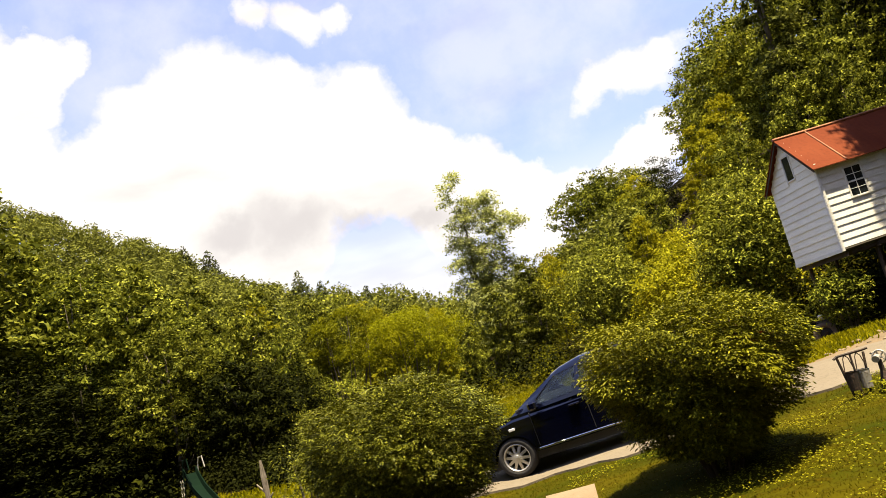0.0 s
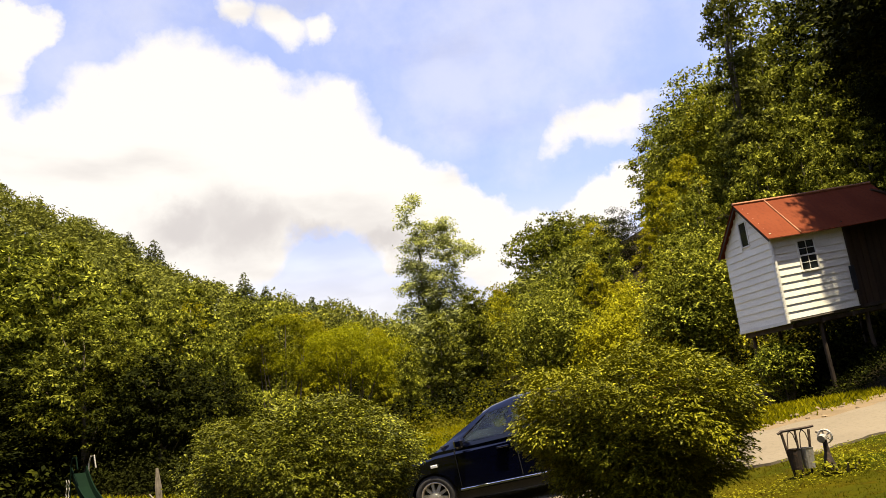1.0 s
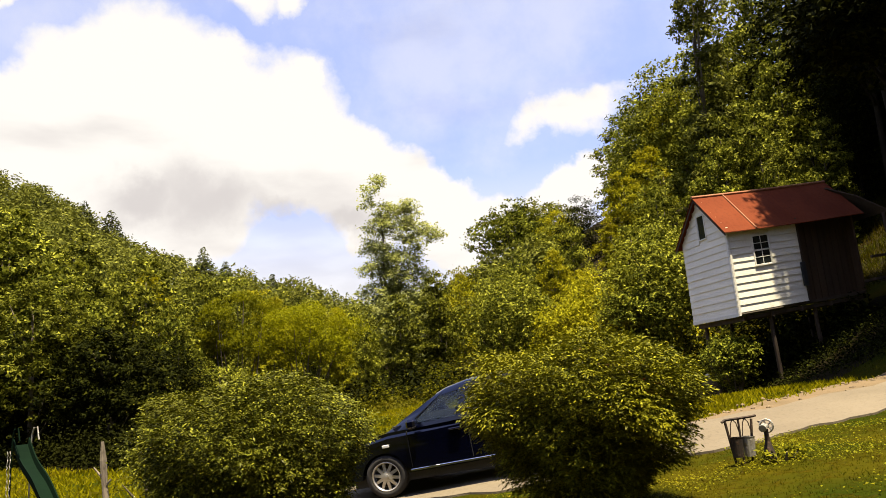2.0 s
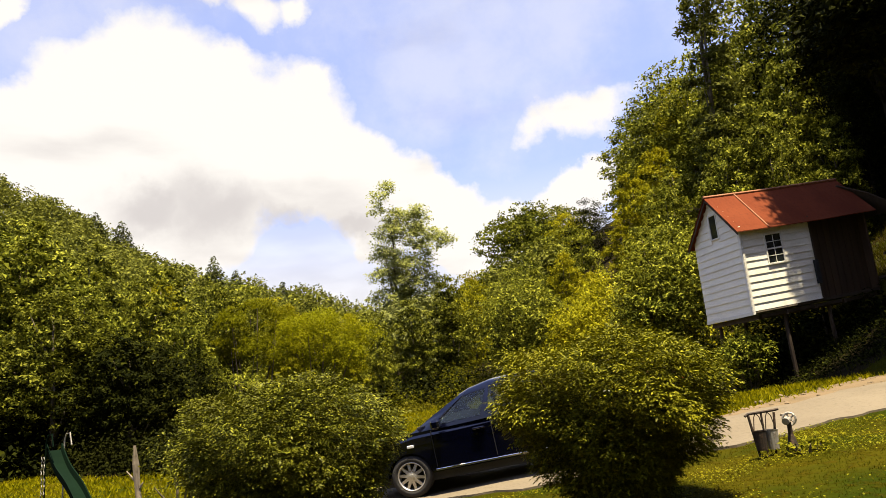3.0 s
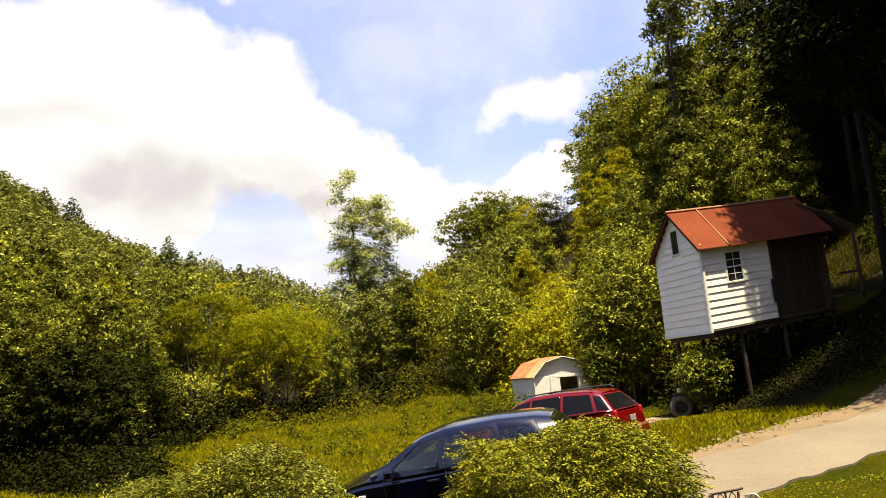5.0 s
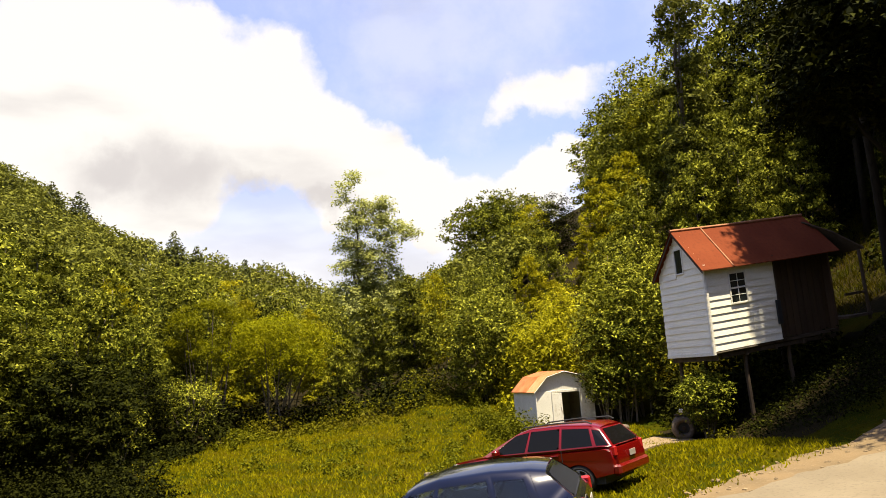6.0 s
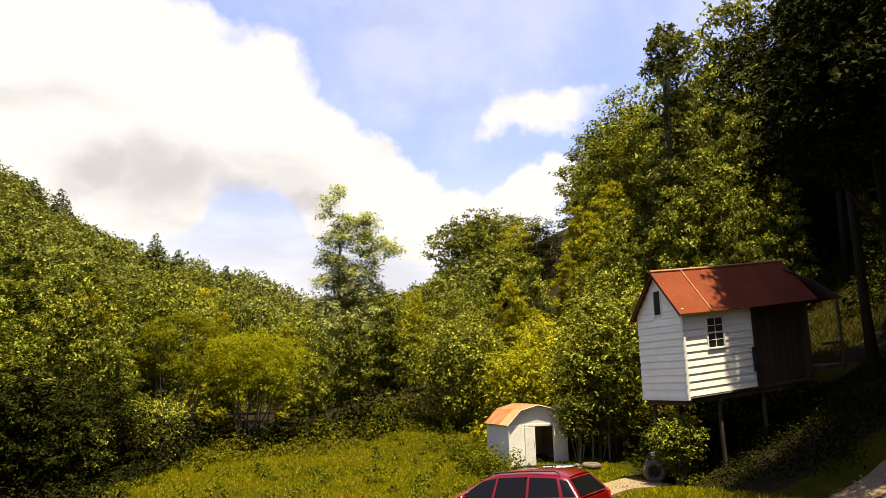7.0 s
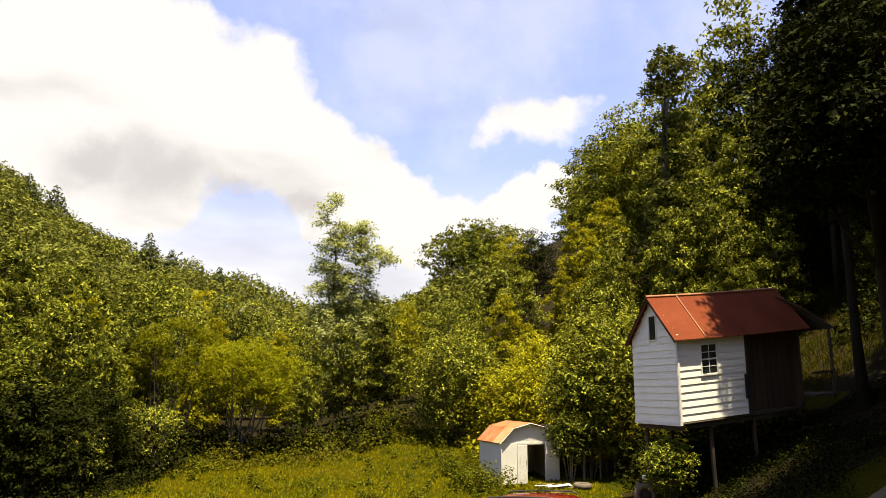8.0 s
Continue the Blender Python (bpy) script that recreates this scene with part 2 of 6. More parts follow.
M["brown_wall"] = surface("brown_board_wall", (0.05, 0.028, 0.014), (0.07, 0.04, 0.018), (0.03, 0.018, 0.009), 1.5, 14.0, 0.85, stretch=(4, 4, 0.4), vary=0.2)
M["red_roof"] = surface("red_metal_roof", (0.160, 0.040, 0.016), (0.135, 0.032, 0.013), (0.095, 0.024, 0.011), 0.9, 10.0, 0.9, bump=0.15, vary=0.06, spec=0.05)
M["roof_seam"] = surface("rusty_roof_seam", (0.36, 0.16, 0.07), (0.30, 0.11, 0.045), (0.30, 0.12, 0.05), 2.0, 15.0, 0.6)
M["dark_wood"] = surface("dark_weathered_wood", (0.05, 0.035, 0.022), (0.08, 0.055, 0.035), (0.03, 0.02, 0.012), 2.0, 15.0, 0.9, stretch=(1, 1, 0.3))
M["grey_wood"] = surface("grey_weathered_wood", (0.20, 0.16, 0.11), (0.27, 0.22, 0.16), (0.10, 0.08, 0.05), 2.0, 18.0, 0.9, bump=0.5, stretch=(1, 1, 0.25))
M["tin"] = surface("pale_painted_tin", (0.62, 0.60, 0.53), (0.54, 0.52, 0.45), (0.36, 0.30, 0.22), 1.2, 12.0, 0.5, bump=0.1, vary=0.05, tone=1.0)
M["rust_tin"] = surface("rusted_tin_roof", (0.36, 0.15, 0.055), (0.33, 0.085, 0.018), (0.20, 0.05, 0.012), 1.6, 6.0, 0.75, bump=0.2, vary=0.15)
M["faded_tin"] = surface("faded_orange_tin_roof", (0.40, 0.23, 0.11), (0.38, 0.17, 0.06), (0.30, 0.10, 0.03), 1.3, 7.0, 0.7, bump=0.2, vary=0.1)
M["glass"] = glass_material("window_glass")
M["car_glass"] = glass_material("tinted_car_glass", (0.55, 0.62, 0.58), 1.0)
M["dark_glass"] = glass_material("black_tinted_glass", (0.004, 0.004, 0.004), 0.0)
M["blue_paint"] = surface("dark_blue_car_paint", (0.0008, 0.0012, 0.006), (0.001, 0.0014, 0.007), (0.001, 0.0015, 0.006), 1.0, 60.0, 0.16, 0.0, bump=0.0, coat=0.6)
M["red_paint"] = surface("red_car_paint", (0.115, 0.002, 0.0015), (0.105, 0.002, 0.0015), (0.085, 0.003, 0.002), 1.0, 60.0, 0.2, 0.0, bump=0.0, coat=0.35)
M["black_plastic"] = surface("black_plastic_trim", (0.015, 0.015, 0.015), (0.02, 0.02, 0.02), (0.03, 0.03, 0.03), 3.0, 40.0, 0.6)
M["rubber"] = surface("tyre_rubber", (0.022, 0.021, 0.020), (0.03, 0.028, 0.025), (0.06, 0.05, 0.04), 3.0, 30.0, 0.85)
M["alloy"] = surface("alloy_wheel", (0.62, 0.60, 0.56), (0.55, 0.53, 0.5), (0.4, 0.37, 0.32), 4.0, 30.0, 0.35, 0.7, bump=0.05)
M["chrome"] = surface("chrome_trim", (0.7, 0.7, 0.7), (0.65, 0.65, 0.65), (0.5, 0.5, 0.5), 4.0, 30.0, 0.15, 1.0, bump=0.0)
M["red_lens"] = surface("red_lamp_lens", (0.35, 0.01, 0.01), (0.30, 0.01, 0.01), (0.4, 0.02, 0.02), 4.0, 30.0, 0.2, bump=0.0, coat=0.6)
M["clear_lens"] = surface("clear_lamp_lens", (0.75, 0.75, 0.72), (0.7, 0.7, 0.68), (0.6, 0.6, 0.58), 4.0, 30.0, 0.15, bump=0.0, coat=0.6)
M["dusty_rubber"] = surface("dusty_old_tyre", (0.13, 0.10, 0.07), (0.09, 0.07, 0.048), (0.04, 0.033, 0.024), 3.0, 14.0, 0.9, bump=0.4)
M["interior"] = surface("car_interior_cloth", (0.03, 0.03, 0.03), (0.045, 0.043, 0.04), (0.02, 0.02, 0.02), 3.0, 40.0, 0.9)
M["iron"] = surface("rusty_dark_iron", (0.03, 0.022, 0.016), (0.05, 0.033, 0.02), (0.10, 0.05, 0.022), 4.0, 25.0, 0.75, 0.2)
M["pale_metal"] = surface("dull_pale_metal", (0.42, 0.39, 0.33), (0.34, 0.31, 0.26), (0.25, 0.19, 0.13), 4.0, 25.0, 0.55, 0.4)
M["green_plastic"] = surface("dark_green_plastic", (0.0016, 0.010, 0.0035), (0.0012, 0.008, 0.003), (0.004, 0.013, 0.005), 2.0, 30.0, 0.85, bump=0.05, spec=0.06)
M["cedar"] = surface("cedar_slats", (0.24, 0.13, 0.06), (0.20, 0.10, 0.045), (0.13, 0.07, 0.03), 3.0, 25.0, 0.8, stretch=(0.3, 3, 3), vary=0.15)


# ---- building helpers ----
def part(name, bm, material, parent=None, label="", smooth=False):
    """Links a bmesh as one mesh object under a thing."""
    me = bpy.data.meshes.new(name)
    bm.normal_update()
    bm.to_mesh(me)
    bm.free()
    if smooth:
        me.shade_smooth()
    me.materials.append(material)
    ob = new(name, me)
    if parent is not None:
        ob.parent = parent
    if label:
        tagged(ob, label=label)
    return ob


def raw(name, verts, faces, material, parent=None, label="", smooth=False):
    me = bpy.data.meshes.new(name)
    me.from_pydata([tuple(v) for v in verts], [], faces)
    me.update()
    if smooth:
        me.shade_smooth()
    me.materials.append(material)
    ob = new(name, me)
    if parent is not None:
        ob.parent = parent
    if label:
        tagged(ob, label=label)
    return ob


def thing(name, m, label, category, group=""):
    ob = new(name)
    ob.empty_display_size = 0.2
    ob.matrix_basis = m
    return tagged(ob, label, category, group)


def box(bm, lo, hi, bevel=0.0):
    """A bevelled box between two corners."""
    r = bmesh.ops.create_cube(bm, size=1.0)
    vs = r["verts"]
    for v in vs:
        v.co = Vector([lo[i] + (v.co[i] + 0.5) * (hi[i] - lo[i]) for i in range(3)])
    if bevel:
        es = list({e for v in vs for e in v.link_edges})
        bmesh.ops.bevel(bm, geom=es, offset=bevel, segments=1, affect="EDGES")
    return bm


def boxed(name, lo, hi, material, parent=None, label="", bevel=0.006):
    return part(name, box(bmesh.new(), lo, hi, bevel), material, parent, label)


def tube(bm, pts, radii, sides=8):
    """A tapered tube through pts."""
    rings = []
    for i, p in enumerate(pts):
        p = Vector(p)
        a = Vector(pts[max(i - 1, 0)])
        b = Vector(pts[min(i + 1, len(pts) - 1)])
        d = (b - a).normalized()
        u = d.orthogonal().normalized()
        w = d.cross(u)
        r = radii[i] if hasattr(radii, "__len__") else radii
        rings.append([bm.verts.new(p + r * (math.cos(2 * math.pi * k / sides) * u + math.sin(2 * math.pi * k / sides) * w)) for k in range(sides)])
    for a, b in zip(rings, rings[1:]):
        off = min(range(sides), key=lambda s: (a[0].co - b[s].co).length)
        for k in range(sides):
            bm.faces.new((a[k], a[(k + 1) % sides], b[(k + 1 + off) % sides], b[(k + off) % sides]))
    bm.faces.new(rings[0][::-1])
    bm.faces.new(rings[-1])
    return bm


def quads_object(name, verts, per, material, parent=None, label="", smooth=False):
    """Many separate little faces of `per` corners each, from an array of corners."""
    n = len(verts) // per
    me = bpy.data.meshes.new(name)
    me.vertices.add(n * per)
    me.vertices.foreach_set("co", np.ascontiguousarray(verts, dtype=np.float32).ravel())
    me.loops.add(n * per)
    me.loops.foreach_set("vertex_index", np.arange(n * per, dtype=np.int32))
    me.polygons.add(n)
    me.polygons.foreach_set("loop_start", np.arange(0, n * per, per, dtype=np.int32))
    me.update(calc_edges=True)
    me.validate()
    me.materials.append(material)
    ob = new(name, me)
    if parent is not None:
        ob.parent = parent
    if label:
        tagged(ob, label=label)
    return ob


def unit(v):
    return v / np.maximum(np.linalg.norm(v, axis=1, keepdims=True), 1e-6)


def leaf_corners(rng, at, normal, size, aspect=0.5, droop=0.15):
    """Four corners a leaf: stem, side, tip, side, with a light fold."""
    n = len(at)
    normal = unit(normal)
    along = unit(np.cross(normal, rng.normal(size=(n, 3))))
    side = np.cross(normal, along)
    s = np.asarray(size).reshape(-1, 1) * np.ones((n, 1))
    lift = normal * s * 0.10
    out = np.empty((n, 4, 3))
    out[:, 0] = at - along * s * 0.5
    out[:, 1] = at + side * s * aspect * 0.5 + lift
    out[:, 2] = at + along * s * 0.5 - normal * s * droop
    out[:, 3] = at - side * s * aspect * 0.5 + lift
    return out.reshape(-1, 3)


def leaf_shards(rng, at, normal, size, aspect=0.6):
    """Three corners a leaf, for foliage seen from afar."""
    n = len(at)
    normal = unit(normal)
    along = unit(np.cross(normal, rng.normal(size=(n, 3))))
    side = np.cross(normal, along)
    s = np.asarray(size).reshape(-1, 1) * np.ones((n, 1))
    out = np.empty((n, 3, 3))
    out[:, 0] = at - along * s * 0.45 - side * s * aspect * 0.5
    out[:, 1] = at - along * s * 0.30 + side * s * aspect * 0.5
    out[:, 2] = at + along * s * 0.60 - normal * s * 0.12
    return out.reshape(-1, 3)


# how steeply the wooded crests rise above the valley, by bearing
CREST_X = [-1.2, -0.705, -0.479, -0.441, -0.413, -0.386, -0.307, -0.268, -0.252, -0.176, -0.146, -0.122, -0.069, -0.023, 0.07, 0.101, 0.158, 0.223, 0.249, 0.4, 0.8]
CREST_Z = [0.56, 0.423, 0.302, 0.28, 0.254, 0.231, 0.196, 0.188, 0.182, 0.157, 0.157, 0.137, 0.13, 0.124, 0.126, 0.15, 0.165, 0.165, 0.17, 0.2, 0.2]


def ground_z(x, y):
    """The lie of the land: lawn and drive rising to one side, a flat meadow, wooded slopes round it."""
    x, y = np.asarray(x, float), np.asarray(y, float)

    def step(a, b, v):
        t = np.clip((v - a) / (b - a), 0, 1)
        return t * t * (3 - 2 * t)

    z = -0.4 + 0.035 * np.clip(y - 12, 0, 60)
    z = z + (0.13 * np.clip(x, 0, 5) + 0.06 * np.clip(x - 5, 0, 9)) * (1 - step(0.0, 10.5, y - 13.5 - 5.0 * step(6, 10, x)))
    z = z + 0.42 * np.clip(x - 12.5, 0, 50) ** 1.1 * (0.35 + 0.65 * step(14, 26, y))
    z = z + 0.20 * np.clip(y - 45, 0, 30) * step(2, 22, x)
    z = z + 0.12 * np.clip(y - 36, 0, 16) * step(-5, 5, x)
    z = z + 0.47 * np.clip(-x - 15 - 0.06 * np.clip(y - 40, 0, 200), 0, 70) * step(20, 45, y)
    z = z + 0.08 * np.clip(y - 85, 0, 200)
    # unseen rise behind the camera, added to hide the low sky
    z = z + 0.62 * np.clip(-y - 9, 0, 60) * (1 - step(20, 60, -y - 60))
    far = np.clip(y, 60, 158)
    ridge = 4.6 + far * np.interp((x - 0.8) / far, CREST_X, CREST_Z) - 11.0
    z = z + np.maximum(ridge - z, 0) * step(100, 158, y)
    z = z + 0.05 * np.sin(x * 0.9 + 1.3) * np.sin(y * 0.7) * step(15, 22, y) + 0.02 * np.sin(x * 2.1) * np.sin(y * 1.7 + 0.5)
    return z


def gz(x, y):
    return float(ground_z(x, y))


# ---- the ground ----
def spaced(parts):
    out = []
    for a, b, s in parts:
        out.extend(np.arange(a, b, s))
    return np.array(out)


def build_ground():
    xs = spaced([(-1800, -200, 200), (-200, -60, 20), (-60, -20, 4), (-20, -6, 1), (-6, 16, 0.4), (16, 40, 1.2), (40, 100, 6), (100, 300, 25), (300, 1801, 250)])
    ys = spaced([(-600, -60, 90), (-60, -4, 7), (-4, 4, 1), (4, 30, 0.4), (30, 60, 1.2), (60, 120, 5), (120, 320, 16), (320, 2400, 260)])
    X, Y = np.meshgrid(xs, ys)
    Z = ground_z(X, Y)
    verts = np.stack([X.ravel(), Y.ravel(), Z.ravel()], 1)
    nx, ny = len(xs), len(ys)
    idx = np.arange(nx * ny).reshape(ny, nx)
    faces = np.stack([idx[:-1, :-1], idx[:-1, 1:], idx[1:, 1:], idx[1:, :-1]], -1).reshape(-1, 4)
    ob = raw("ground", verts.tolist(), faces.tolist(), M["grass"], smooth=True)
    ob.data.materials.append(M["wood_floor"])
    cx = X[:-1, :-1].ravel() + 0.3
    cy = Y[:-1, :-1].ravel() + 0.3
    # the soil below the shed also stands in for the ground's tree shade
    woods = ((cy > meadow_edge(cx)) | ((cx < -9) & (cy > wood_corner(cx))) | (cy < -9) | (cx > 21) | ((cx > 12.2) & (cy > 21.4 + 0.5 * np.sin(cx * 1.3)) & (cy < 31 - 0.4 * (cx - 13)))).astype(np.int32)
    ob.data.polygons.foreach_set("material_index", woods)
    return tagged(ob, "grassy valley floor with rising wooded slopes", "ground", kind="structure")


EDGE_X = [-60, -20, -13, -10.5, -9, -6, 0, 4, 8, 12, 60]
EDGE_Y = [18, 22, 27, 31, 36, 39.5, 41, 43.5, 42, 39, 39]


def wood_corner(x):
    return 21.2 + 0.85 * np.maximum(-6.8 - x, 0)


def meadow_edge(x):
    return np.interp(x, EDGE_X, EDGE_Y)


build_ground()


def draped(name, outline_near, outline_far, material, lift, label, category, n=40, m=8, thick=0.10):
    """A strip of paving laid on the land between two edges."""
    def along(pts, t):
        px = [p[0] for p in pts]
        py = [p[1] for p in pts]
        k = np.linspace(0, 1, len(pts))
        return np.interp(t, k, px), np.interp(t, k, py)
    bm = bmesh.new()
    grid = []
    for j in range(n + 1):
        ax, ay = along(outline_near, j / n)
        bx, by = along(outline_far, j / n)
        row = []
        for i in range(m + 1):
            wob = 0.07 * math.sin(j * 1.7) + 0.05 * math.sin(j * 0.61 + 2) if i in (0, m) and thick < 0.15 else 0
            x, y = ax + (bx - ax) * i / m, ay + (by - ay) * i / m + wob
            row.append(bm.verts.new((x, y, gz(x, y) + lift)))
        grid.append(row)
    for j in range(n):
        for i in range(m):
            bm.faces.new((grid[j][i], grid[j][i + 1], grid[j + 1][i + 1], grid[j + 1][i]))
    rim = [e for e in bm.edges if e.is_boundary]
    ext = bmesh.ops.extrude_edge_only(bm, edges=rim)
    for v in ext["geom"]:
        if isinstance(v, bmesh.types.BMVert):
            v.co.z -= thick
    bmesh.ops.recalc_face_normals(bm, faces=bm.faces)
    return tagged(part(name, bm, material, smooth=False), label, category, kind="structure")


DRIVE_A = [(-2.2, 12.9), (0.48, 12.7), (1.8, 12.0), (4.9, 11.05), (6.4, 11.65), (8.0, 12.45), (10.1, 13.4), (15, 15.8), (24, 20.0)]
DRIVE_B = [(-2.3, 15.4), (1.5, 15.9), (4.0, 15.7), (6.6, 14.9), (9.0, 15.8), (10.5, 16.35), (12.6, 17.1), (17, 19.0), (24, 22.3)]
draped("driveway", DRIVE_A, DRIVE_B, M["drive"], 0.035, "worn pale concrete driveway climbing beside the lawn", "driveway", n=56)
draped("dirt_shoulder", [(4.0, 15.65), (6.6, 14.85), (9.0, 15.75), (10.5, 16.3), (12.6, 17.05), (17, 18.95), (24, 22.25)],
       [(4.0, 16.2), (6.6, 15.6), (9.0, 17.0), (10.5, 17.8), (12.6, 18.6), (17, 20.1), (24, 23.0)], M["dirt"], 0.02,
       "dry dirt shoulder strewn with stones along the driveway", "dirt shoulder", thick=0.06)
draped("garden_path", [(0.20, 4.0), (0.44, 10.75)], [(0.78, 4.0), (1.14, 10.35)], M["path"], 0.04,
       "short concrete garden path through the lawn", "path", n=14, m=3, thick=0.2)
draped("concrete_slab", [(8.8, 24.6), (12.3, 27.4)], [(8.0, 26.8), (11.4, 29.8)], M["path"], 0.07,
       "sandy concrete slab beside the old shed", "slab", n=8, m=3, thick=0.2)


# ---- trees ----
def crown_points(rng, lobes, n, inner=0.25, clump=0.0, per=22, low=-0.2):
    """Places and outward ways of n leaves in clumps over uneven lobes."""
    vol = np.array([r[0] * r[1] * r[2] for _, r in lobes]) ** 0.66
    k = max(1, n // per)
    pick = rng.choice(len(lobes), size=k, p=vol / vol.sum())
    c = np.array([l[0] for l in lobes])[pick]
    r = np.array([l[1] for l in lobes])[pick]
    d = unit(rng.normal(size=(k, 3)))
    d[:, 2] = np.where(d[:, 2] < low, -d[:, 2], d[:, 2])
    deep = np.where(rng.random(k) < inner, rng.uniform(0.3, 0.8, k), rng.uniform(0.82, 1.10, k))[:, None]
    base = c + d * r * deep
    if clump <= 0:
        clump = 0.13 * float(r.mean())
    at = np.repeat(base, per, 0) + rng.normal(size=(k * per, 3)) * np.array([1, 1, 0.6]) * clump
    way = np.repeat(d, per, 0)
    return at, way


def lobes_for(rng, h, r, low=0.25, count=9, top=1.0):
    """Rounded boughs spread over a broadleaf crown, from its skirt to its top."""
    out = []
    for i in range(count):
        f = (i + 0.5) / count
        z = h * (low + (0.93 - low) * f)
        wide = r * (0.62 + 0.38 * math.sin(math.pi * min(1, f * 0.85 + 0.15))) * (1 - 0.45 * f ** 3 * top)
        a = i * 2.4 + rng.uniform(-0.4, 0.4)
        off = wide * rng.uniform(0.32, 0.68)
        lr = wide * rng.uniform(0.32, 0.48)
        out.append(((off * math.cos(a), off * math.sin(a), z), (lr, lr, lr * rng.uniform(0.6, 0.85))))
    return out


def trunk_mesh(rng, h, lobes, r0, lean=0.05, limbs=6):
    bm = bmesh.new()
    pts, z = [], 0.0
    x = y = 0.0
    for i in range(7):
        pts.append((x, y, h * 0.82 * i / 6 - (0.5 if i == 0 else 0)))
        x += rng.uniform(-lean, lean) * h * 0.1
        y += rng.uniform(-lean, lean) * h * 0.1
    tube(bm, pts, [r0 * (1.25 if i == 0 else 1) * (1 - 0.13 * i) for i in range(7)], 8)
    for i in range(limbs):
        (lx, ly, lz), lr = lobes[int(i * len(lobes) / limbs)]
        k = max(1, min(5, int(6 * (lz * 0.75) / (h * 0.82))))
        p = Vector(pts[k])
        q = Vector((lx, ly, lz))
        mid = p.lerp(q, 0.5) + Vector((0, 0, -0.04 * h * rng.uniform(0, 1)))
        tube(bm, [p, mid, q], [r0 * 0.45, r0 * 0.3, r0 * 0.10], 6)
    return bm


def broadleaf(m, h, r, seed, leaf, n, material, label, low=0.25, count=9, trunk=0.16, name="tree", group="", inner=0.25, lobes=None, aspect=0.6, category="tree", up=0.5, bark="bark", clump=0.0, per=22):
    rng = np.random.default_rng(seed)
    t = thing(name, m, label, category, group)
    lobes = lobes or lobes_for(rng, h, r, low, count)
    part("trunk", trunk_mesh(rng, h, lobes, trunk), M[bark], t, smooth=True)
    at, way = crown_points(rng, lobes, n, inner, clump, per)
    nrm = way * 0.6 + np.array([0, 0, up]) + rng.normal(size=way.shape) * 0.62
    size = rng.uniform(0.65, 1.3, len(at)) * leaf
    quads_object("crown", leaf_shards(rng, at, nrm, size, aspect), 3, material, t)
    return t


def conifer(m, h, r, seed, material, label, n=2600, leaf=0.5):
    rng = np.random.default_rng(seed)
    t = thing("conifer", m, label, "conifer")
    bm = bmesh.new()
    tube(bm, [(0, 0, -0.5), (0, 0, h * 0.5), (0, 0, h * 0.97)], [0.22, 0.14, 0.03], 6)
    part("trunk", bm, M["bark"], t)
    f = 1 - np.sqrt(rng.random(n)) * 0.92
    a = rng.uniform(0, 2 * math.pi, n)
    rad = r * np.clip(1 - f, 0, 1) ** 0.62 * rng.uniform(0.45, 1.0, n) * (1 + 0.10 * np.sin(f * 40 + np.cos(a * 3)))
    at = np.stack([rad * np.cos(a), rad * np.sin(a), f * h - 0.18 * rad], 1)
    nrm = np.stack([np.cos(a) * 0.5, np.sin(a) * 0.5, np.ones(n)], 1) + rng.normal(size=(n, 3)) * 0.3
    quads_object("crown", leaf_corners(rng, at, nrm, rng.uniform(0.6, 1.3, n) * leaf, 0.4, 0.3), 4, material, t)
    return t


def stand(x, y, sink=0.15):
    return pose(x, y, gz(x, y) - sink)


# woodland stock, grown once and then repeated with other heights and turns
TREE_LABEL = "leafy green broadleaf tree at the edge of the woods"
stock_rng = np.random.default_rng(5)
STOCK = []
# the last kind has deep shade put into its leaf and bark colours
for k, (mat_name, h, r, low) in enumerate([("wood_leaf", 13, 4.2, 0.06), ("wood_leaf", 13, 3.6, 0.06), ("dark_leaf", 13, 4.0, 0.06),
                                           ("yellow_leaf", 13, 3.9, 0.06), ("wood_leaf", 13, 4.6, 0.05), ("shade_painted_leaf", 13, 3.8, 0.12)]):
    STOCK.append((mat_name, h, r, low, k))
made_stock = {}


def wood_tree(kind, x, y, top, wide=1.0, turn=None, label=TREE_LABEL, group="woodland trees"):
    """A tree of the stock whose top reaches the height `top` above the zero level; those further off carry fewer, larger sprays."""
    base = gz(x, y) - 0.3
    h = max(3.0, top - base)
    mat_name, h0, r0, low, k = STOCK[kind % len(STOCK)]
    near = y < 62 and k != 5
    s = h / h0
    turn = stock_rng.uniform(0, 360) if turn is None else turn
    m = pose(x, y, base, 0, 0, turn) @ Matrix.Diagonal((wide * s ** 0.75, wide * s ** 0.75, s, 1))
    key = (k, near)
    if key not in made_stock:
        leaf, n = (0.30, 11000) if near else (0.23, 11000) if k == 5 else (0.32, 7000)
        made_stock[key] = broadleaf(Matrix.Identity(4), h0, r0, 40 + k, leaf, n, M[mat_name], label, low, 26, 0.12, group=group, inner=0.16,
                                    bark="bark" if k != 5 else "shade_painted_bark", clump=0.22 if near else 0.34, per=30 if near else 18)
        made_stock[key].matrix_basis = m
        return made_stock[key]
    src = made_stock[key]
    keep = src.matrix_basis.copy()
    src.matrix_basis = Matrix.Identity(4)
    c = copy_thing(src, m)
    src.matrix_basis = keep
    return tagged(c, label=label)


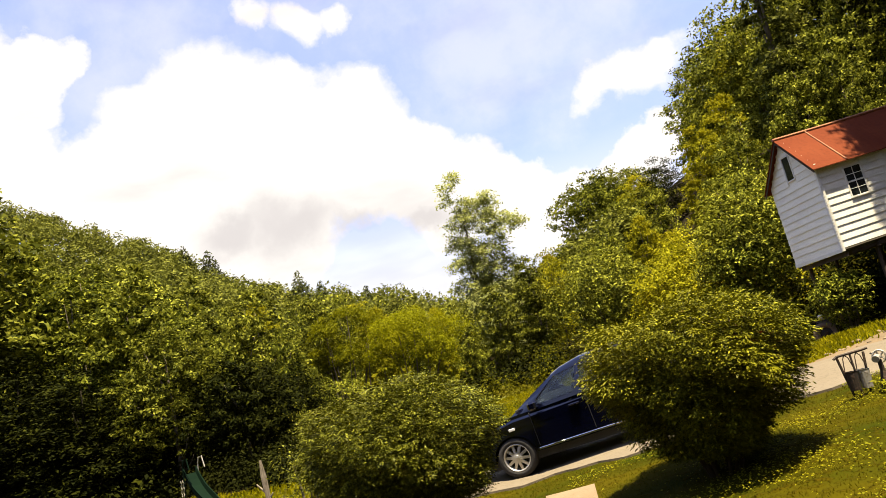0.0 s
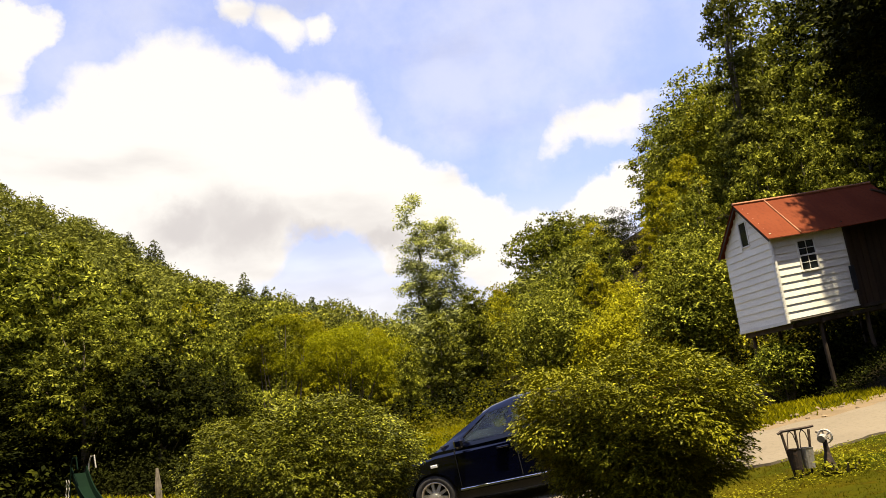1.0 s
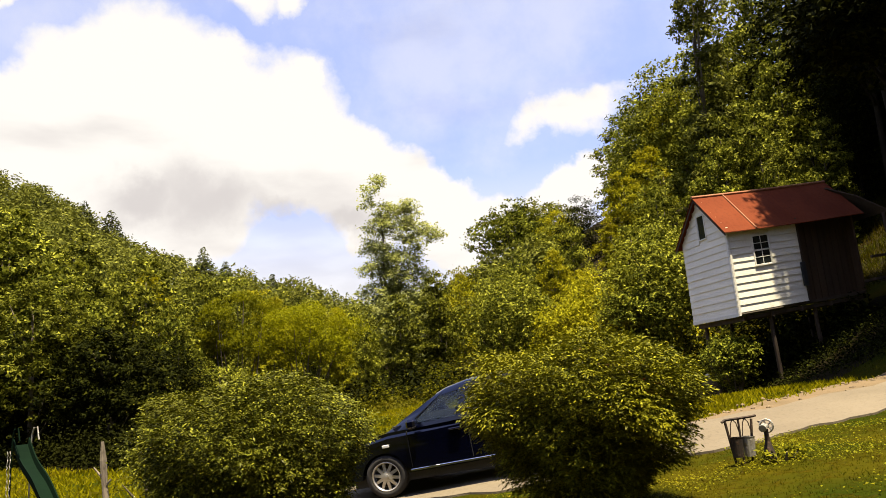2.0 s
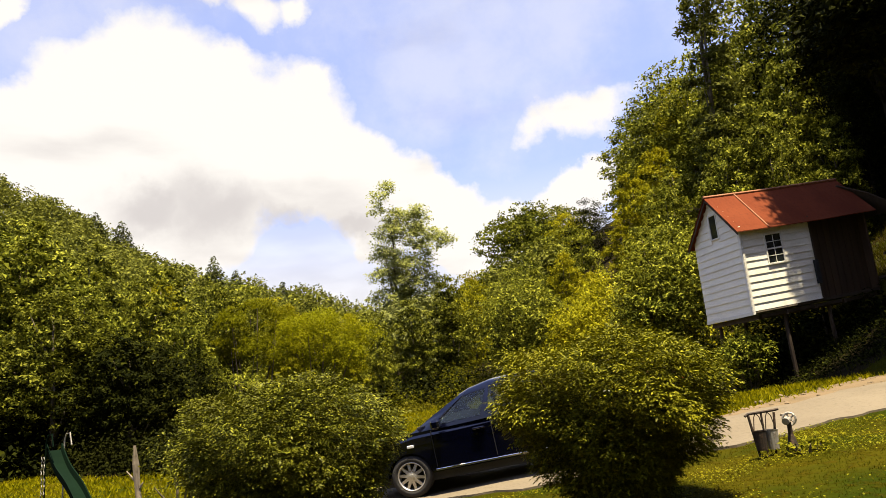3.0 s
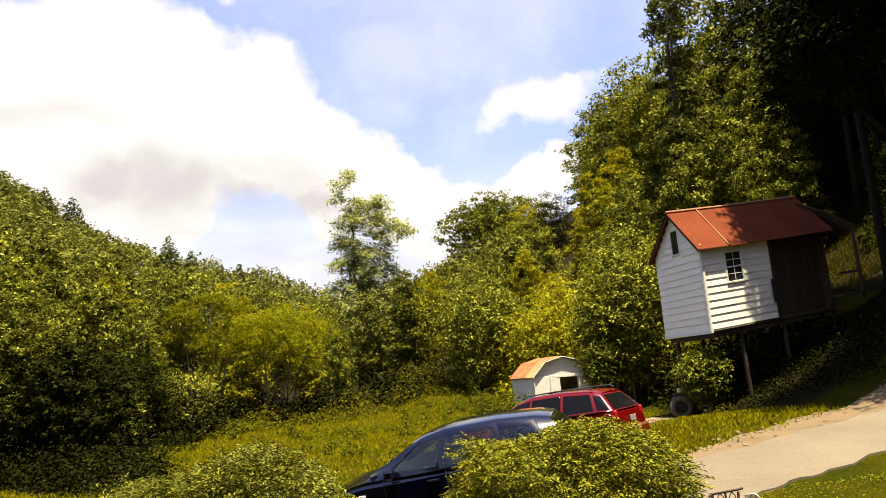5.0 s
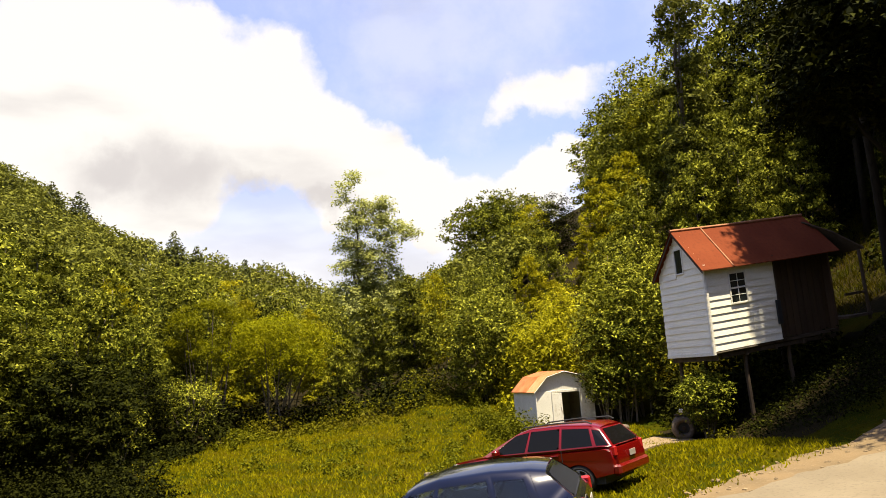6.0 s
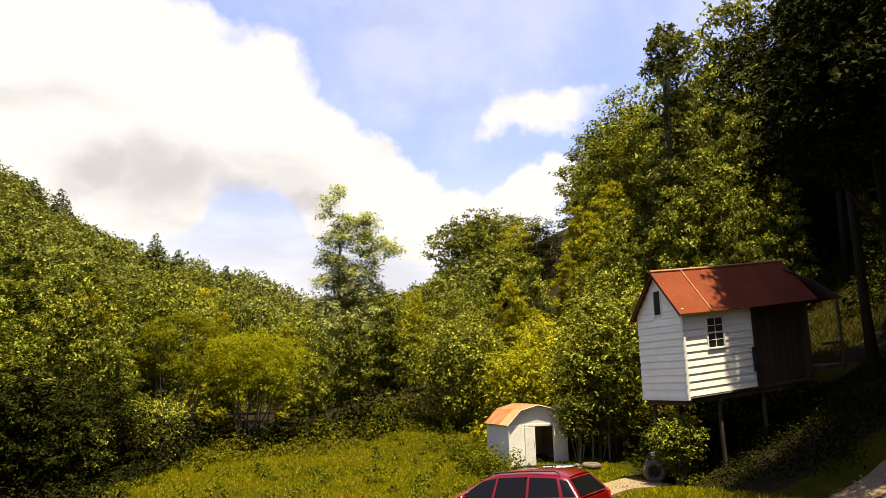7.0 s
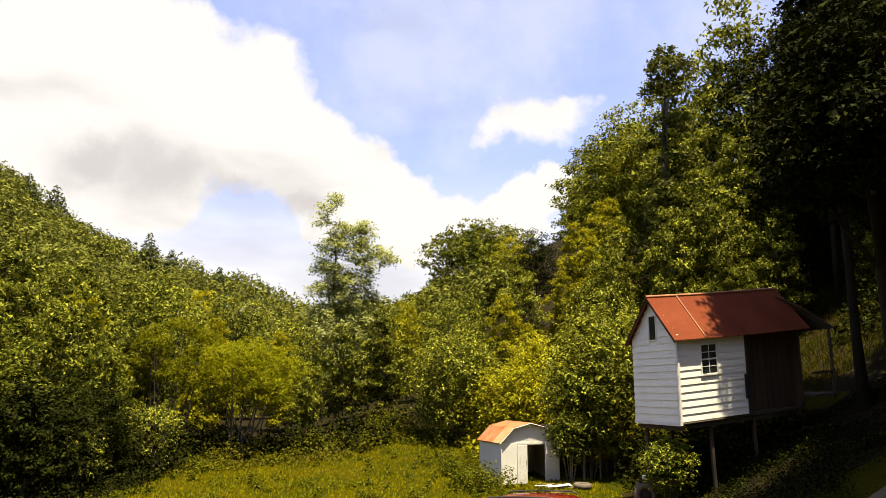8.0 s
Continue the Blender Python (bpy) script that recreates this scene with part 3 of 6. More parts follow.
# left woods, from the meadow's edge up the slope
WOODS = [
    # kind, x, y, top, width
    (2, -14.5, 33, 8.5, 0.9), (0, -19.5, 37, 12, 1), (4, -15, 44, 11.4, 0.9), (1, -20, 46, 13.6, 1), (3, -17, 50, 12.2, 0.7),
    (0, -12, 48, 10.6, 0.8), (2, -25.5, 43, 15.7, 1.1), (4, -27.5, 52, 16.2, 1.2), (1, -14.8, 56, 12.6, 0.9), (3, -9.5, 55, 10.4, 0.8),
    (0, -20.5, 58, 14.5, 1), (2, -33, 58, 18.6, 1.2), (5, -9, 62, 11, 0.8), (4, -14.5, 66, 14, 0.9), (0, -25.5, 68, 16, 1.1),
    (1, -34, 70, 19.6, 1.1), (3, -5, 60, 9.8, 0.7), (2, -19.5, 76, 16.7, 1), (0, -9.5, 74, 12.6, 0.9), (4, -31, 82, 18.3, 1.1),
    (1, -25, 88, 18.7, 1.1), (5, -38.5, 84, 21.4, 1.1), (0, -15, 86, 16, 1), (2, -44, 96, 23.7, 1.2), (4, -35, 98, 21.4, 1.1),
    (1, -3.5, 68, 10.6, 0.8), (0, -6.5, 84, 13, 0.9), (3, -20, 100, 18.8, 1), (2, -28, 108, 21.7, 1.1), (0, -8, 100, 15, 1),
    (4, -16, 118, 19.1, 1.1), (1, -51.5, 110, 27, 1.2), (5, -12.5, 138, 19.5, 1), (2, -1, 92, 13, 0.9), (0, 4.5, 100, 14, 1),
    (3, -22.5, 39.5, 11, 0.7), (0, -28, 36, 19.5, 1.2), (2, -18.5, 31, 8.5, 0.8), (0, -24, 30, 16, 1.1),
    # middle of the valley
    (1, 3, 55, 11.3, 0.85), (0, 0, 58, 10, 0.8), (4, 6.6, 50, 8.4, 0.75), (4, 9.4, 54, 10.8, 0.7), (3, 5.2, 62, 12.6, 0.75),
    (0, 8.8, 63, 12.8, 0.8), (2, 11.5, 68, 15, 0.8), (1, -2.6, 52, 8, 0.6), (4, 2.5, 76, 13.5, 0.9), (0, 7.6, 80, 16, 0.9),
    (3, 12.4, 57, 12.8, 0.7), (0, 14.8, 60, 15.5, 0.8), (5, 23.4, 88.9, 25.3, 1.12), (3, 16.6, 54, 14.2, 0.75), (3, 12.4, 49, 9.6, 0.6),
    # wooded bank behind the shed
    (1, 14.2, 42, 11.2, 0.7), (0, 17.4, 46, 14.6, 0.75), (4, 20.5, 52, 18, 0.85), (3, 19, 57, 19, 0.8), (3, 22.2, 60, 22, 0.85),
    (0, 35.9, 105.1, 43.7, 1.16), (1, 32.4, 97.0, 36.1, 1.02), (0, 36.6, 91.6, 41.5, 1.10), (3, 34.0, 80.8, 36.8, 1.08), (4, 38.1, 86.2, 43.5, 1.12),
    (4, 23.6, 50, 20.5, 0.75), (0, 26.6, 54, 25.5, 0.85), (0, 30, 58, 31, 0.9), (1, 32.5, 64, 38, 1), (1, 27.2, 46, 23, 0.75),
    # kind 5 on this slope: the shade is put into the leaf colour
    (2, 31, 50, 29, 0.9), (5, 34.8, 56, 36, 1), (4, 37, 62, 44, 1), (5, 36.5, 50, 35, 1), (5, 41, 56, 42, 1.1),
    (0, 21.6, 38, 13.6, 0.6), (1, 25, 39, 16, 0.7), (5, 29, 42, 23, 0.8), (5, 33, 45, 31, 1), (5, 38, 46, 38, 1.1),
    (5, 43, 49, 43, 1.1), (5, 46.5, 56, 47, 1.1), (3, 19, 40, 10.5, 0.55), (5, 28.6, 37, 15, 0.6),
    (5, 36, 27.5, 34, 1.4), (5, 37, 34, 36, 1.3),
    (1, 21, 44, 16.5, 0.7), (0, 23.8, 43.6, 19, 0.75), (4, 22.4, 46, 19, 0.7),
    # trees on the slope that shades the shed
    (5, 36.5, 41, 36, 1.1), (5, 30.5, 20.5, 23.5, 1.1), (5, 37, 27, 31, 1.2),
    # kind 5 at the left wood edge: shade below the canopy put into colour
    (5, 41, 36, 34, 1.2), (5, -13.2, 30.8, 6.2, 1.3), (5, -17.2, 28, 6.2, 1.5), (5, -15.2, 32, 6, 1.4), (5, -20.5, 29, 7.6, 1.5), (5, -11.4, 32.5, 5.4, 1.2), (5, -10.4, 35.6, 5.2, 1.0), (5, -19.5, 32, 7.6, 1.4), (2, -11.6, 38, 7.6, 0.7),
    (2, -16.5, 35, 9.8, 1), (2, -20.5, 33.5, 12.5, 1.1), (1, -14, 38.5, 9.2, 0.85), (0, -17.6, 35.5, 11.6, 0.95), (1, -24, 34, 15, 1.1), (4, -22, 42, 14.6, 1), (0, -30, 40, 16.7, 1.2), (1, -24.6, 47, 15.5, 1), (4, -30.5, 46, 17.7, 1.1), (1, -37, 48, 18.4, 1.2), (0, -40, 62, 21.4, 1.2),
    # crowns on the ridge line above the shed
    (0, 34.8, 98.4, 39.6, 1.06), (1, 32.7, 88.9, 38.8, 0.99), (4, 32.9, 83.5, 40.1, 1.01), (0, 33.5, 76.8, 36.1, 1.05), (3, 24.0, 107.8, 28.7, 1.15), (1, 21.3, 97.0, 23.9, 1.10),
]
for kind, x, y, top, wide in WOODS:
    wood_tree(kind, x, y, top, wide)

# the tall pale poplar pair
rng = np.random.default_rng(11)
POPLAR = []
for px, hh, rr in ((-0.8, 21.5, 2.1), (1.0, 18.2, 1.7), (2.6, 18.8, 1.8), (4.6, 16.2, 1.6)):
    for i in range(16):
        f = 0.16 + 0.81 * i / 15
        w = rr * (1.0 - 0.5 * f) * rng.uniform(0.6, 1.25)
        POPLAR.append(((px * f + rng.uniform(-0.9, 0.9), rng.uniform(-1.0, 1.0), hh * f), (w, w, hh * 0.06 * rng.uniform(0.7, 1.3))))
broadleaf(stand(-1.3, 72), 22.0, 4, 12, 0.27, 36000, M["pale_leaf"], "tall pale silvery poplar with an open crown", lobes=POPLAR, name="poplar", trunk=0.25, inner=0.1, category="poplar", up=0.9, clump=0.3)

# rounded oak against the sky
broadleaf(stand(19.7, 121.3), 33.9 - gz(19.7, 121.3), 9.6, 13, 0.50, 14000, M["dark_leaf"], "dark green rounded oak on the skyline", 0.25, 30, 0.35, name="oak", category="oak")
broadleaf(stand(26.3, 128.6), 35.3 - gz(26.3, 128.6), 10.0, 14, 0.52, 12000, M["far_leaf"], "pale green rounded tree on the skyline", 0.25, 30, 0.35, name="tree")

# tall trees that lean over the shed, many unseen, to shade its far end
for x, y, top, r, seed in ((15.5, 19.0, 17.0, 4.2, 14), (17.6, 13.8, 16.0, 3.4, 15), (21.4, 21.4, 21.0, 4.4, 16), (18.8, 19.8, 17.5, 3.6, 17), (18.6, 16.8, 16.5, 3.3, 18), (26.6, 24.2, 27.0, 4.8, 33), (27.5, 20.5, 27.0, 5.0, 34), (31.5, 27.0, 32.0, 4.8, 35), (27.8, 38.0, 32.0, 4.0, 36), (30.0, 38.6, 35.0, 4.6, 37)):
    # leaf and bark colours here already carry the slope's shade
    broadleaf(stand(x, y), top - gz(x, y), r, seed, 0.21, 26000, M["shade_painted_leaf"], "tall tree overhanging the end of the shed, shade put into its leaf colour", 0.52 if y < 32 else 0.3, 44, 0.2, inner=0.5, bark="shade_painted_bark")

# dense crown spreading above the view, placed to shade the shed's far end
canopy_rng = np.random.default_rng(191)
CANOPY = []
for dx in np.arange(-2.6, 3.6, 1.05):
    for dy in np.arange(-1.4, 3.4, 1.1):
        CANOPY.append(((dx + 0.15 + canopy_rng.uniform(-0.3, 0.3) + 0.25 * dy, dy - 1.1 + canopy_rng.uniform(-0.3, 0.3), 18.6 + canopy_rng.uniform(-0.6, 1.8) + 0.3 * dx), (1.05, 1.05, 0.8)))
broadleaf(stand(19.4, 25.4), 21.0, 3, 19, 0.30, 26000, M["shade_painted_leaf"], "tall tree overhanging the end of the shed, shade put into its leaf colour", lobes=CANOPY, trunk=0.2, inner=0.5, bark="shade_painted_bark", clump=0.34)

# near trees at the wood's edge behind the slide
for x, y, top, r, seed, mat_name in ((-13.4, 28.2, 7.4, 3.0, 25, "wood_leaf"), (-10.2, 27.2, 4.9, 2.6, 26, "shade_painted_leaf")):
    # the lower tree has the wood edge's shade put into its leaf colour
    broadleaf(stand(x, y), top - gz(x, y), r, seed, 0.15, 13000, M[mat_name], "leafy tree shading the wood edge behind the slide", 0.22, 34, 0.13, inner=0.3)

# tall thin tree that overtops the slope
rng = np.random.default_rng(21)
THIN = [((rng.uniform(-0.6, 0.6), rng.uniform(-0.8, 0.8), 21.5 * f), (w + 0.3, w + 0.3, 1.3)) for f, w in
        ((0.98, 0.9), (0.93, 1.3), (0.88, 1.2), (0.82, 0.9), (0.74, 1.2), (0.66, 1.0), (0.60, 1.3), (0.52, 1.5), (0.45, 1.2), (0.38, 1.6), (0.30, 1.8))]
broadleaf(pose(22.8, 48, gz(22.8, 48) - 0.3), 29.3 - gz(22.8, 48), 2, 22, 0.28, 9000, M["far_leaf"], "tall thin dark tree rising above the wooded bank",
          lobes=[((c[0], c[1], c[2] * (29.0 - gz(22.8, 48)) / 21.5), r) for c, r in THIN], trunk=0.28, inner=0.2)

# low willows with many stems on the meadow's edge
def willow(x, y, h, r, seed, n=9000):
    rng = np.random.default_rng(seed)
    t = thing("willow", stand(x, y, 0.1), "rounded yellow-green willow with many thin stems at the meadow edge", "willow")
    lobes = lobes_for(rng, h, r, 0.45, 12, 0.6)
    for i in range(11):
        bm = bmesh.new()
        a = rng.uniform(0, 6.28)
        (lx, ly, lz), _ = lobes[i % len(lobes)]
        b = Vector((0.8 * math.cos(a), 0.6 * math.sin(a), -0.2))
        q = Vector((lx, ly, lz))
        tube(bm, [b, b.lerp(q, 0.5) + Vector((0, 0, -0.3)), q], [0.06, 0.045, 0.02], 5)
        part("stem", bm, M["bark"], t)
    at, way = crown_points(rng, lobes, n, 0.2)
    nrm = way * 0.5 + np.array([0, 0, 0.6]) + rng.normal(size=way.shape) * 0.5
    quads_object("crown", leaf_corners(rng, at, nrm, rng.uniform(0.6, 1.3, len(at)) * 0.19, 0.32, 0.3), 4, M["willow"], t)
    return t


willow(-5.2, 43.6, 6.8, 4.0, 31, 15000)
willow(-10.0, 45.5, 8.4, 3.2, 32, 11000)

# conifers along the ridge
for x, y, top, r, seed in ((-59.8, 150, 45.2, 5.2, 51), (-41.0, 150, 35.8, 4.8, 52), (-36.5, 150, 32.6, 3.6, 53), (-27.0, 150, 29.2, 3.0, 54), (-64.5, 148, 47.0, 4.6, 55), (-74.0, 150, 51.8, 5.0, 56)):
    b = gz(x, y) - 0.5
    conifer(pose(x, y, b), top - b, r, seed, M["conifer"], "dark pointed conifer on the distant ridge", leaf=0.8)


# distant forest: one canopy over the far slopes
def far_forest():
    rng = np.random.default_rng(61)
    pts, ways, sizes = [], [], []
    count = 0
    while count < 480:
        y = rng.uniform(92, 176)
        x = 0.8 + y * rng.uniform(-0.72, 0.34)
        g = gz(x, y)
        h = rng.uniform(8, 12.5)
        r = rng.uniform(2.8, 4.6)
        roof = 4.6 + y * float(np.interp((x - 0.8) / y, CREST_X, CREST_Z)) + rng.uniform(-1.1, 1.0)
        h = min(h, roof - g)
        count += 1
        if h < 4:
            continue
        k = 430
        d = unit(rng.normal(size=(k, 3)))
        d[:, 2] = np.abs(d[:, 2]) * 1.15 - 0.3
        lump = 1 + 0.22 * np.sin(d[:, :1] * 7 + count) * np.sin(d[:, 1:2] * 6 + count * 2)
        pts.append(np.array([x, y, g + h - r * 1.1]) + d * np.array([r, r, r * 1.15]) * lump * rng.uniform(0.85, 1.05, (k, 1)))
        ways.append(d)
        sizes.append(rng.uniform(0.6, 1.3, k) * 0.56)
    at, way, size = np.concatenate(pts), np.concatenate(ways), np.concatenate(sizes)
    nrm = way * 0.7 + np.array([0, 0, 0.5]) + rng.normal(size=way.shape) * 0.5
    ob = quads_object("far_forest", leaf_shards(rng, at, nrm, size, 0.8), 3, M["far_leaf"])
    tagged(ob, "distant green forest covering the valley slopes", "forest", kind="stuff")


far_forest()


# unseen wooded hillside added behind the camera to cut the sky's fill light
def back_hill_woods():
    rng = np.random.default_rng(63)
    pts, ways = [], []
    for i in range(300):
        x, y = rng.uniform(-75, 75), rng.uniform(-70, -13)
        h, r, k = rng.uniform(7, 12), rng.uniform(3.5, 5.5), 110
        d = unit(rng.normal(size=(k, 3)))
        d[:, 2] = np.abs(d[:, 2]) * 1.1 - 0.2
        pts.append(np.array([x, y, gz(x, y) + h - r]) + d * np.array([r, r, r * 1.2]) * rng.uniform(0.8, 1.05, (k, 1)))
        ways.append(d)
    at, way = np.concatenate(pts), np.concatenate(ways)
    nrm = way * 0.7 + np.array([0, 0, 0.5]) + rng.normal(size=way.shape) * 0.5
    ob = quads_object("back_hill_woods", leaf_shards(rng, at, nrm, rng.uniform(0.8, 1.6, len(at)), 0.8), 3, M["dark_leaf"])
    tagged(ob, "unseen woods behind the camera, added to block low sky light", "forest", kind="stuff")


back_hill_woods()


# brush along the meadow's edge and on the banks
def brush(name, spots, material, leaf, per, seed, label, category="undergrowth"):
    rng = np.random.default_rng(seed)
    at, way = [], []
    for x, y, r, h in spots:
        d = unit(rng.normal(size=(per, 3)))
        d[:, 2] = np.abs(d[:, 2])
        k = rng.uniform(0.55, 1.08, (per, 1))
        p = d * k * np.array([r, r, h]) + np.array([x, y, 0])
        p += rng.normal(size=p.shape) * 0.06 * r
        p[:, 2] += ground_z(p[:, 0], p[:, 1])
        at.append(p)
        way.append(d)
    at, way = np.concatenate(at), np.concatenate(way)
    nrm = way * 0.6 + np.array([0, 0, 0.5]) + rng.normal(size=way.shape) * 0.5
    ob = quads_object(name, leaf_corners(rng, at, nrm, rng.uniform(0.6, 1.35, len(at)) * leaf, 0.6), 4, material)
    return tagged(ob, label, category, kind="stuff")


rng = np.random.default_rng(71)
edge_spots = []
for x in np.arange(-15, 13, 0.55):
    y = float(meadow_edge(x)) + rng.uniform(-0.6, 1.6)
    low = 0.55 if -7.5 < x < 1.5 else 1.0
    edge_spots.append((x, y, rng.uniform(0.5, 1.1), rng.uniform(0.4, 1.4) * low))
    edge_spots.append((x, y + rng.uniform(1.2, 4), rng.uniform(0.8, 1.5), rng.uniform(1.0, 2.8) * low))
# left of the willows the brush takes the leaf colour darkened for shade
brush("shaded_brush", [p for p in edge_spots if p[0] < -7.5], M["shade_painted_leaf"], 0.24, 130, 76, "tangled brush under the woodland edge, shade put into its leaf colour")
brush("meadow_brush", [p for p in edge_spots if p[0] >= -7.5], M["weed"], 0.15, 210, 72, "tangled green brush along the edge of the meadow")
bank_spots = [(rng.uniform(7.5, 14), rng.uniform(39.5, 50), rng.uniform(0.8, 1.5), rng.uniform(0.8, 2.0)) for _ in range(70)]
bank_spots += [(rng.uniform(9, 17), rng.uniform(38.5, 52), rng.uniform(0.9, 1.7), rng.uniform(1.0, 2.4)) for _ in range(70)]
brush("bank_brush", bank_spots, M["yellow_leaf"], 0.26, 150, 73, "yellow-green vines and brush on the steep bank")
hill_spots = [(rng.uniform(18, 40), rng.uniform(31, 60), rng.uniform(0.9, 1.8), rng.uniform(0.9, 2.4)) for _ in range(130)]
# hillside shade is put into this brush's leaf colour
brush("hillside_brush", hill_spots, M["shade_painted_leaf"], 0.26, 120, 74, "brush on the hillside, shade put into its leaf colour")
wood_spots = [(rng.uniform(-34, -12), rng.uniform(30, 62), rng.uniform(1.0, 2.0), rng.uniform(1.0, 3.2)) for _ in range(150)]
wood_spots += [(rng.uniform(-12, 4), rng.uniform(42.5, 50), rng.uniform(0.8, 1.5), rng.uniform(0.8, 2.0)) for _ in range(70)]
wood_spots = [s for s in wood_spots if s[1] > meadow_edge(s[0]) + 1]
corner_spots = []
for _ in range(110):
    x = rng.uniform(-15, -6.4)
    corner_spots.append((x, float(wood_corner(x)) + rng.uniform(0.3, 3.5), rng.uniform(0.6, 1.1), rng.uniform(0.6, 1.5)))
for _ in range(46):
    x = rng.uniform(-13.0, -8.4)
    corner_spots.append((x, rng.uniform(29.5, 38.0), rng.uniform(0.6, 1.0), rng.uniform(0.4, 1.0)))
# both brush sets below get the wood's shade through their leaf colour
brush("corner_brush", corner_spots, M["shade_painted_leaf"], 0.12, 200, 78, "brush behind the slide at the wood edge, shade put into its leaf colour")
brush("woodland_brush", wood_spots, M["shade_painted_leaf"], 0.26, 110, 75, "brush under the woodland trees, shade put into its leaf colour")


# ---- garden shrubs ----
def spray_shrub(name, x, y, rx, ry, h, seed, sprays, leaf, material, label, base, group, under):
    """A dense shrub of flat leafy sprays in layers, each spray a twig with leaves on both sides."""
    rng = np.random.default_rng(seed)
    t = thing(name, stand(x, y, 0.03), label, "shrub", group)
    for i in range(11):
        bm = bmesh.new()
        a = 6.283 * i / 11 + rng.uniform(-0.3, 0.3)
        p = Vector((0.10 * rx * math.cos(a), 0.10 * ry * math.sin(a), -0.1))
        q = Vector((0.7 * rx * math.cos(a), 0.7 * ry * math.sin(a), h * rng.uniform(0.45, 0.8)))
        tube(bm, [p, p.lerp(q, 0.45) + Vector((0, 0, 0.12 * h)), q], [0.03, 0.02, 0.006], 6)
        part("stem", bm, M["dark_wood"], t)
    k, per = sprays, 10
    d = unit(rng.normal(size=(k, 3)))
    lump = 1 + 0.12 * np.sin(d[:, 0] * 5 + seed) * np.sin(d[:, 1] * 4.3 + 1) + 0.07 * np.sin(d[:, 2] * 8 + d[:, 0] * 6)
    deep = np.where(rng.random(k) < 0.40, rng.uniform(0.35, 0.80, k), rng.uniform(0.80, 1.0, k)) * lump
    zc = base * h + (1 - base) * h * 0.52
    zr = np.where(d[:, 2] > 0, h - zc, zc - base * h * 0.7)
    tuck = 1 + under * np.minimum(d[:, 2], 0)
    full = 1 + 0.22 * np.abs(2 * d[:, 2] * np.sqrt(np.maximum(1 - d[:, 2] ** 2, 0))) ** 2 * (d[:, 2] > 0)
    c = np.stack([d[:, 0] * rx * deep * tuck * full, d[:, 1] * ry * deep * tuck * full, zc + d[:, 2] * zr * deep * full ** 0.6], 1)
    out = unit(np.stack([d[:, 0], d[:, 1], 0.45 * np.maximum(d[:, 2], 0) - 0.02], 1) + rng.normal(size=(k, 3)) * np.array([0.4, 0.4, 0.16]))
    up = unit(np.array([0, 0, 1.0]) + d * 0.30 + rng.normal(size=(k, 3)) * 0.20)
    side = unit(np.cross(up, out))
    up = np.cross(out, side)
    length = (rng.uniform(0.6, 1.3, k) * 0.135)[:, None, None]
    f = (np.arange(per) // 2 / (per / 2 - 1))[None, :, None]
    sg = np.where(np.arange(per) % 2 == 0, 1.0, -1.0)[None, :, None]
    at = c[:, None] + out[:, None] * (f - 0.45) * length + side[:, None] * sg * leaf * 0.42
    at = at - up[:, None] * (f ** 2) * length * 0.28 + rng.normal(size=(k, per, 3)) * leaf * 0.13
    along = unit((out[:, None] * 0.75 + side[:, None] * sg * 0.8 - up[:, None] * 0.25 + rng.normal(size=(k, per, 3)) * 0.22).reshape(-1, 3))
    nrm = unit((up[:, None] + rng.normal(size=(k, per, 3)) * 0.28).reshape(-1, 3))
    across = unit(np.cross(nrm, along))
    at = at.reshape(-1, 3)
    at[:, 2] = np.maximum(at[:, 2], 0.04)
    s = (rng.uniform(0.7, 1.25, len(at)) * leaf)[:, None]
    v = np.empty((len(at), 4, 3))
    v[:, 0] = at - along * s * 0.5
    v[:, 1] = at + across * s * 0.20 + nrm * s * 0.06
    v[:, 2] = at + along * s * 0.5 - nrm * s * 0.15
    v[:, 3] = at - across * s * 0.20 + nrm * s * 0.06
    quads_object("crown", v.reshape(-1, 3), 4, material, t)
    return t


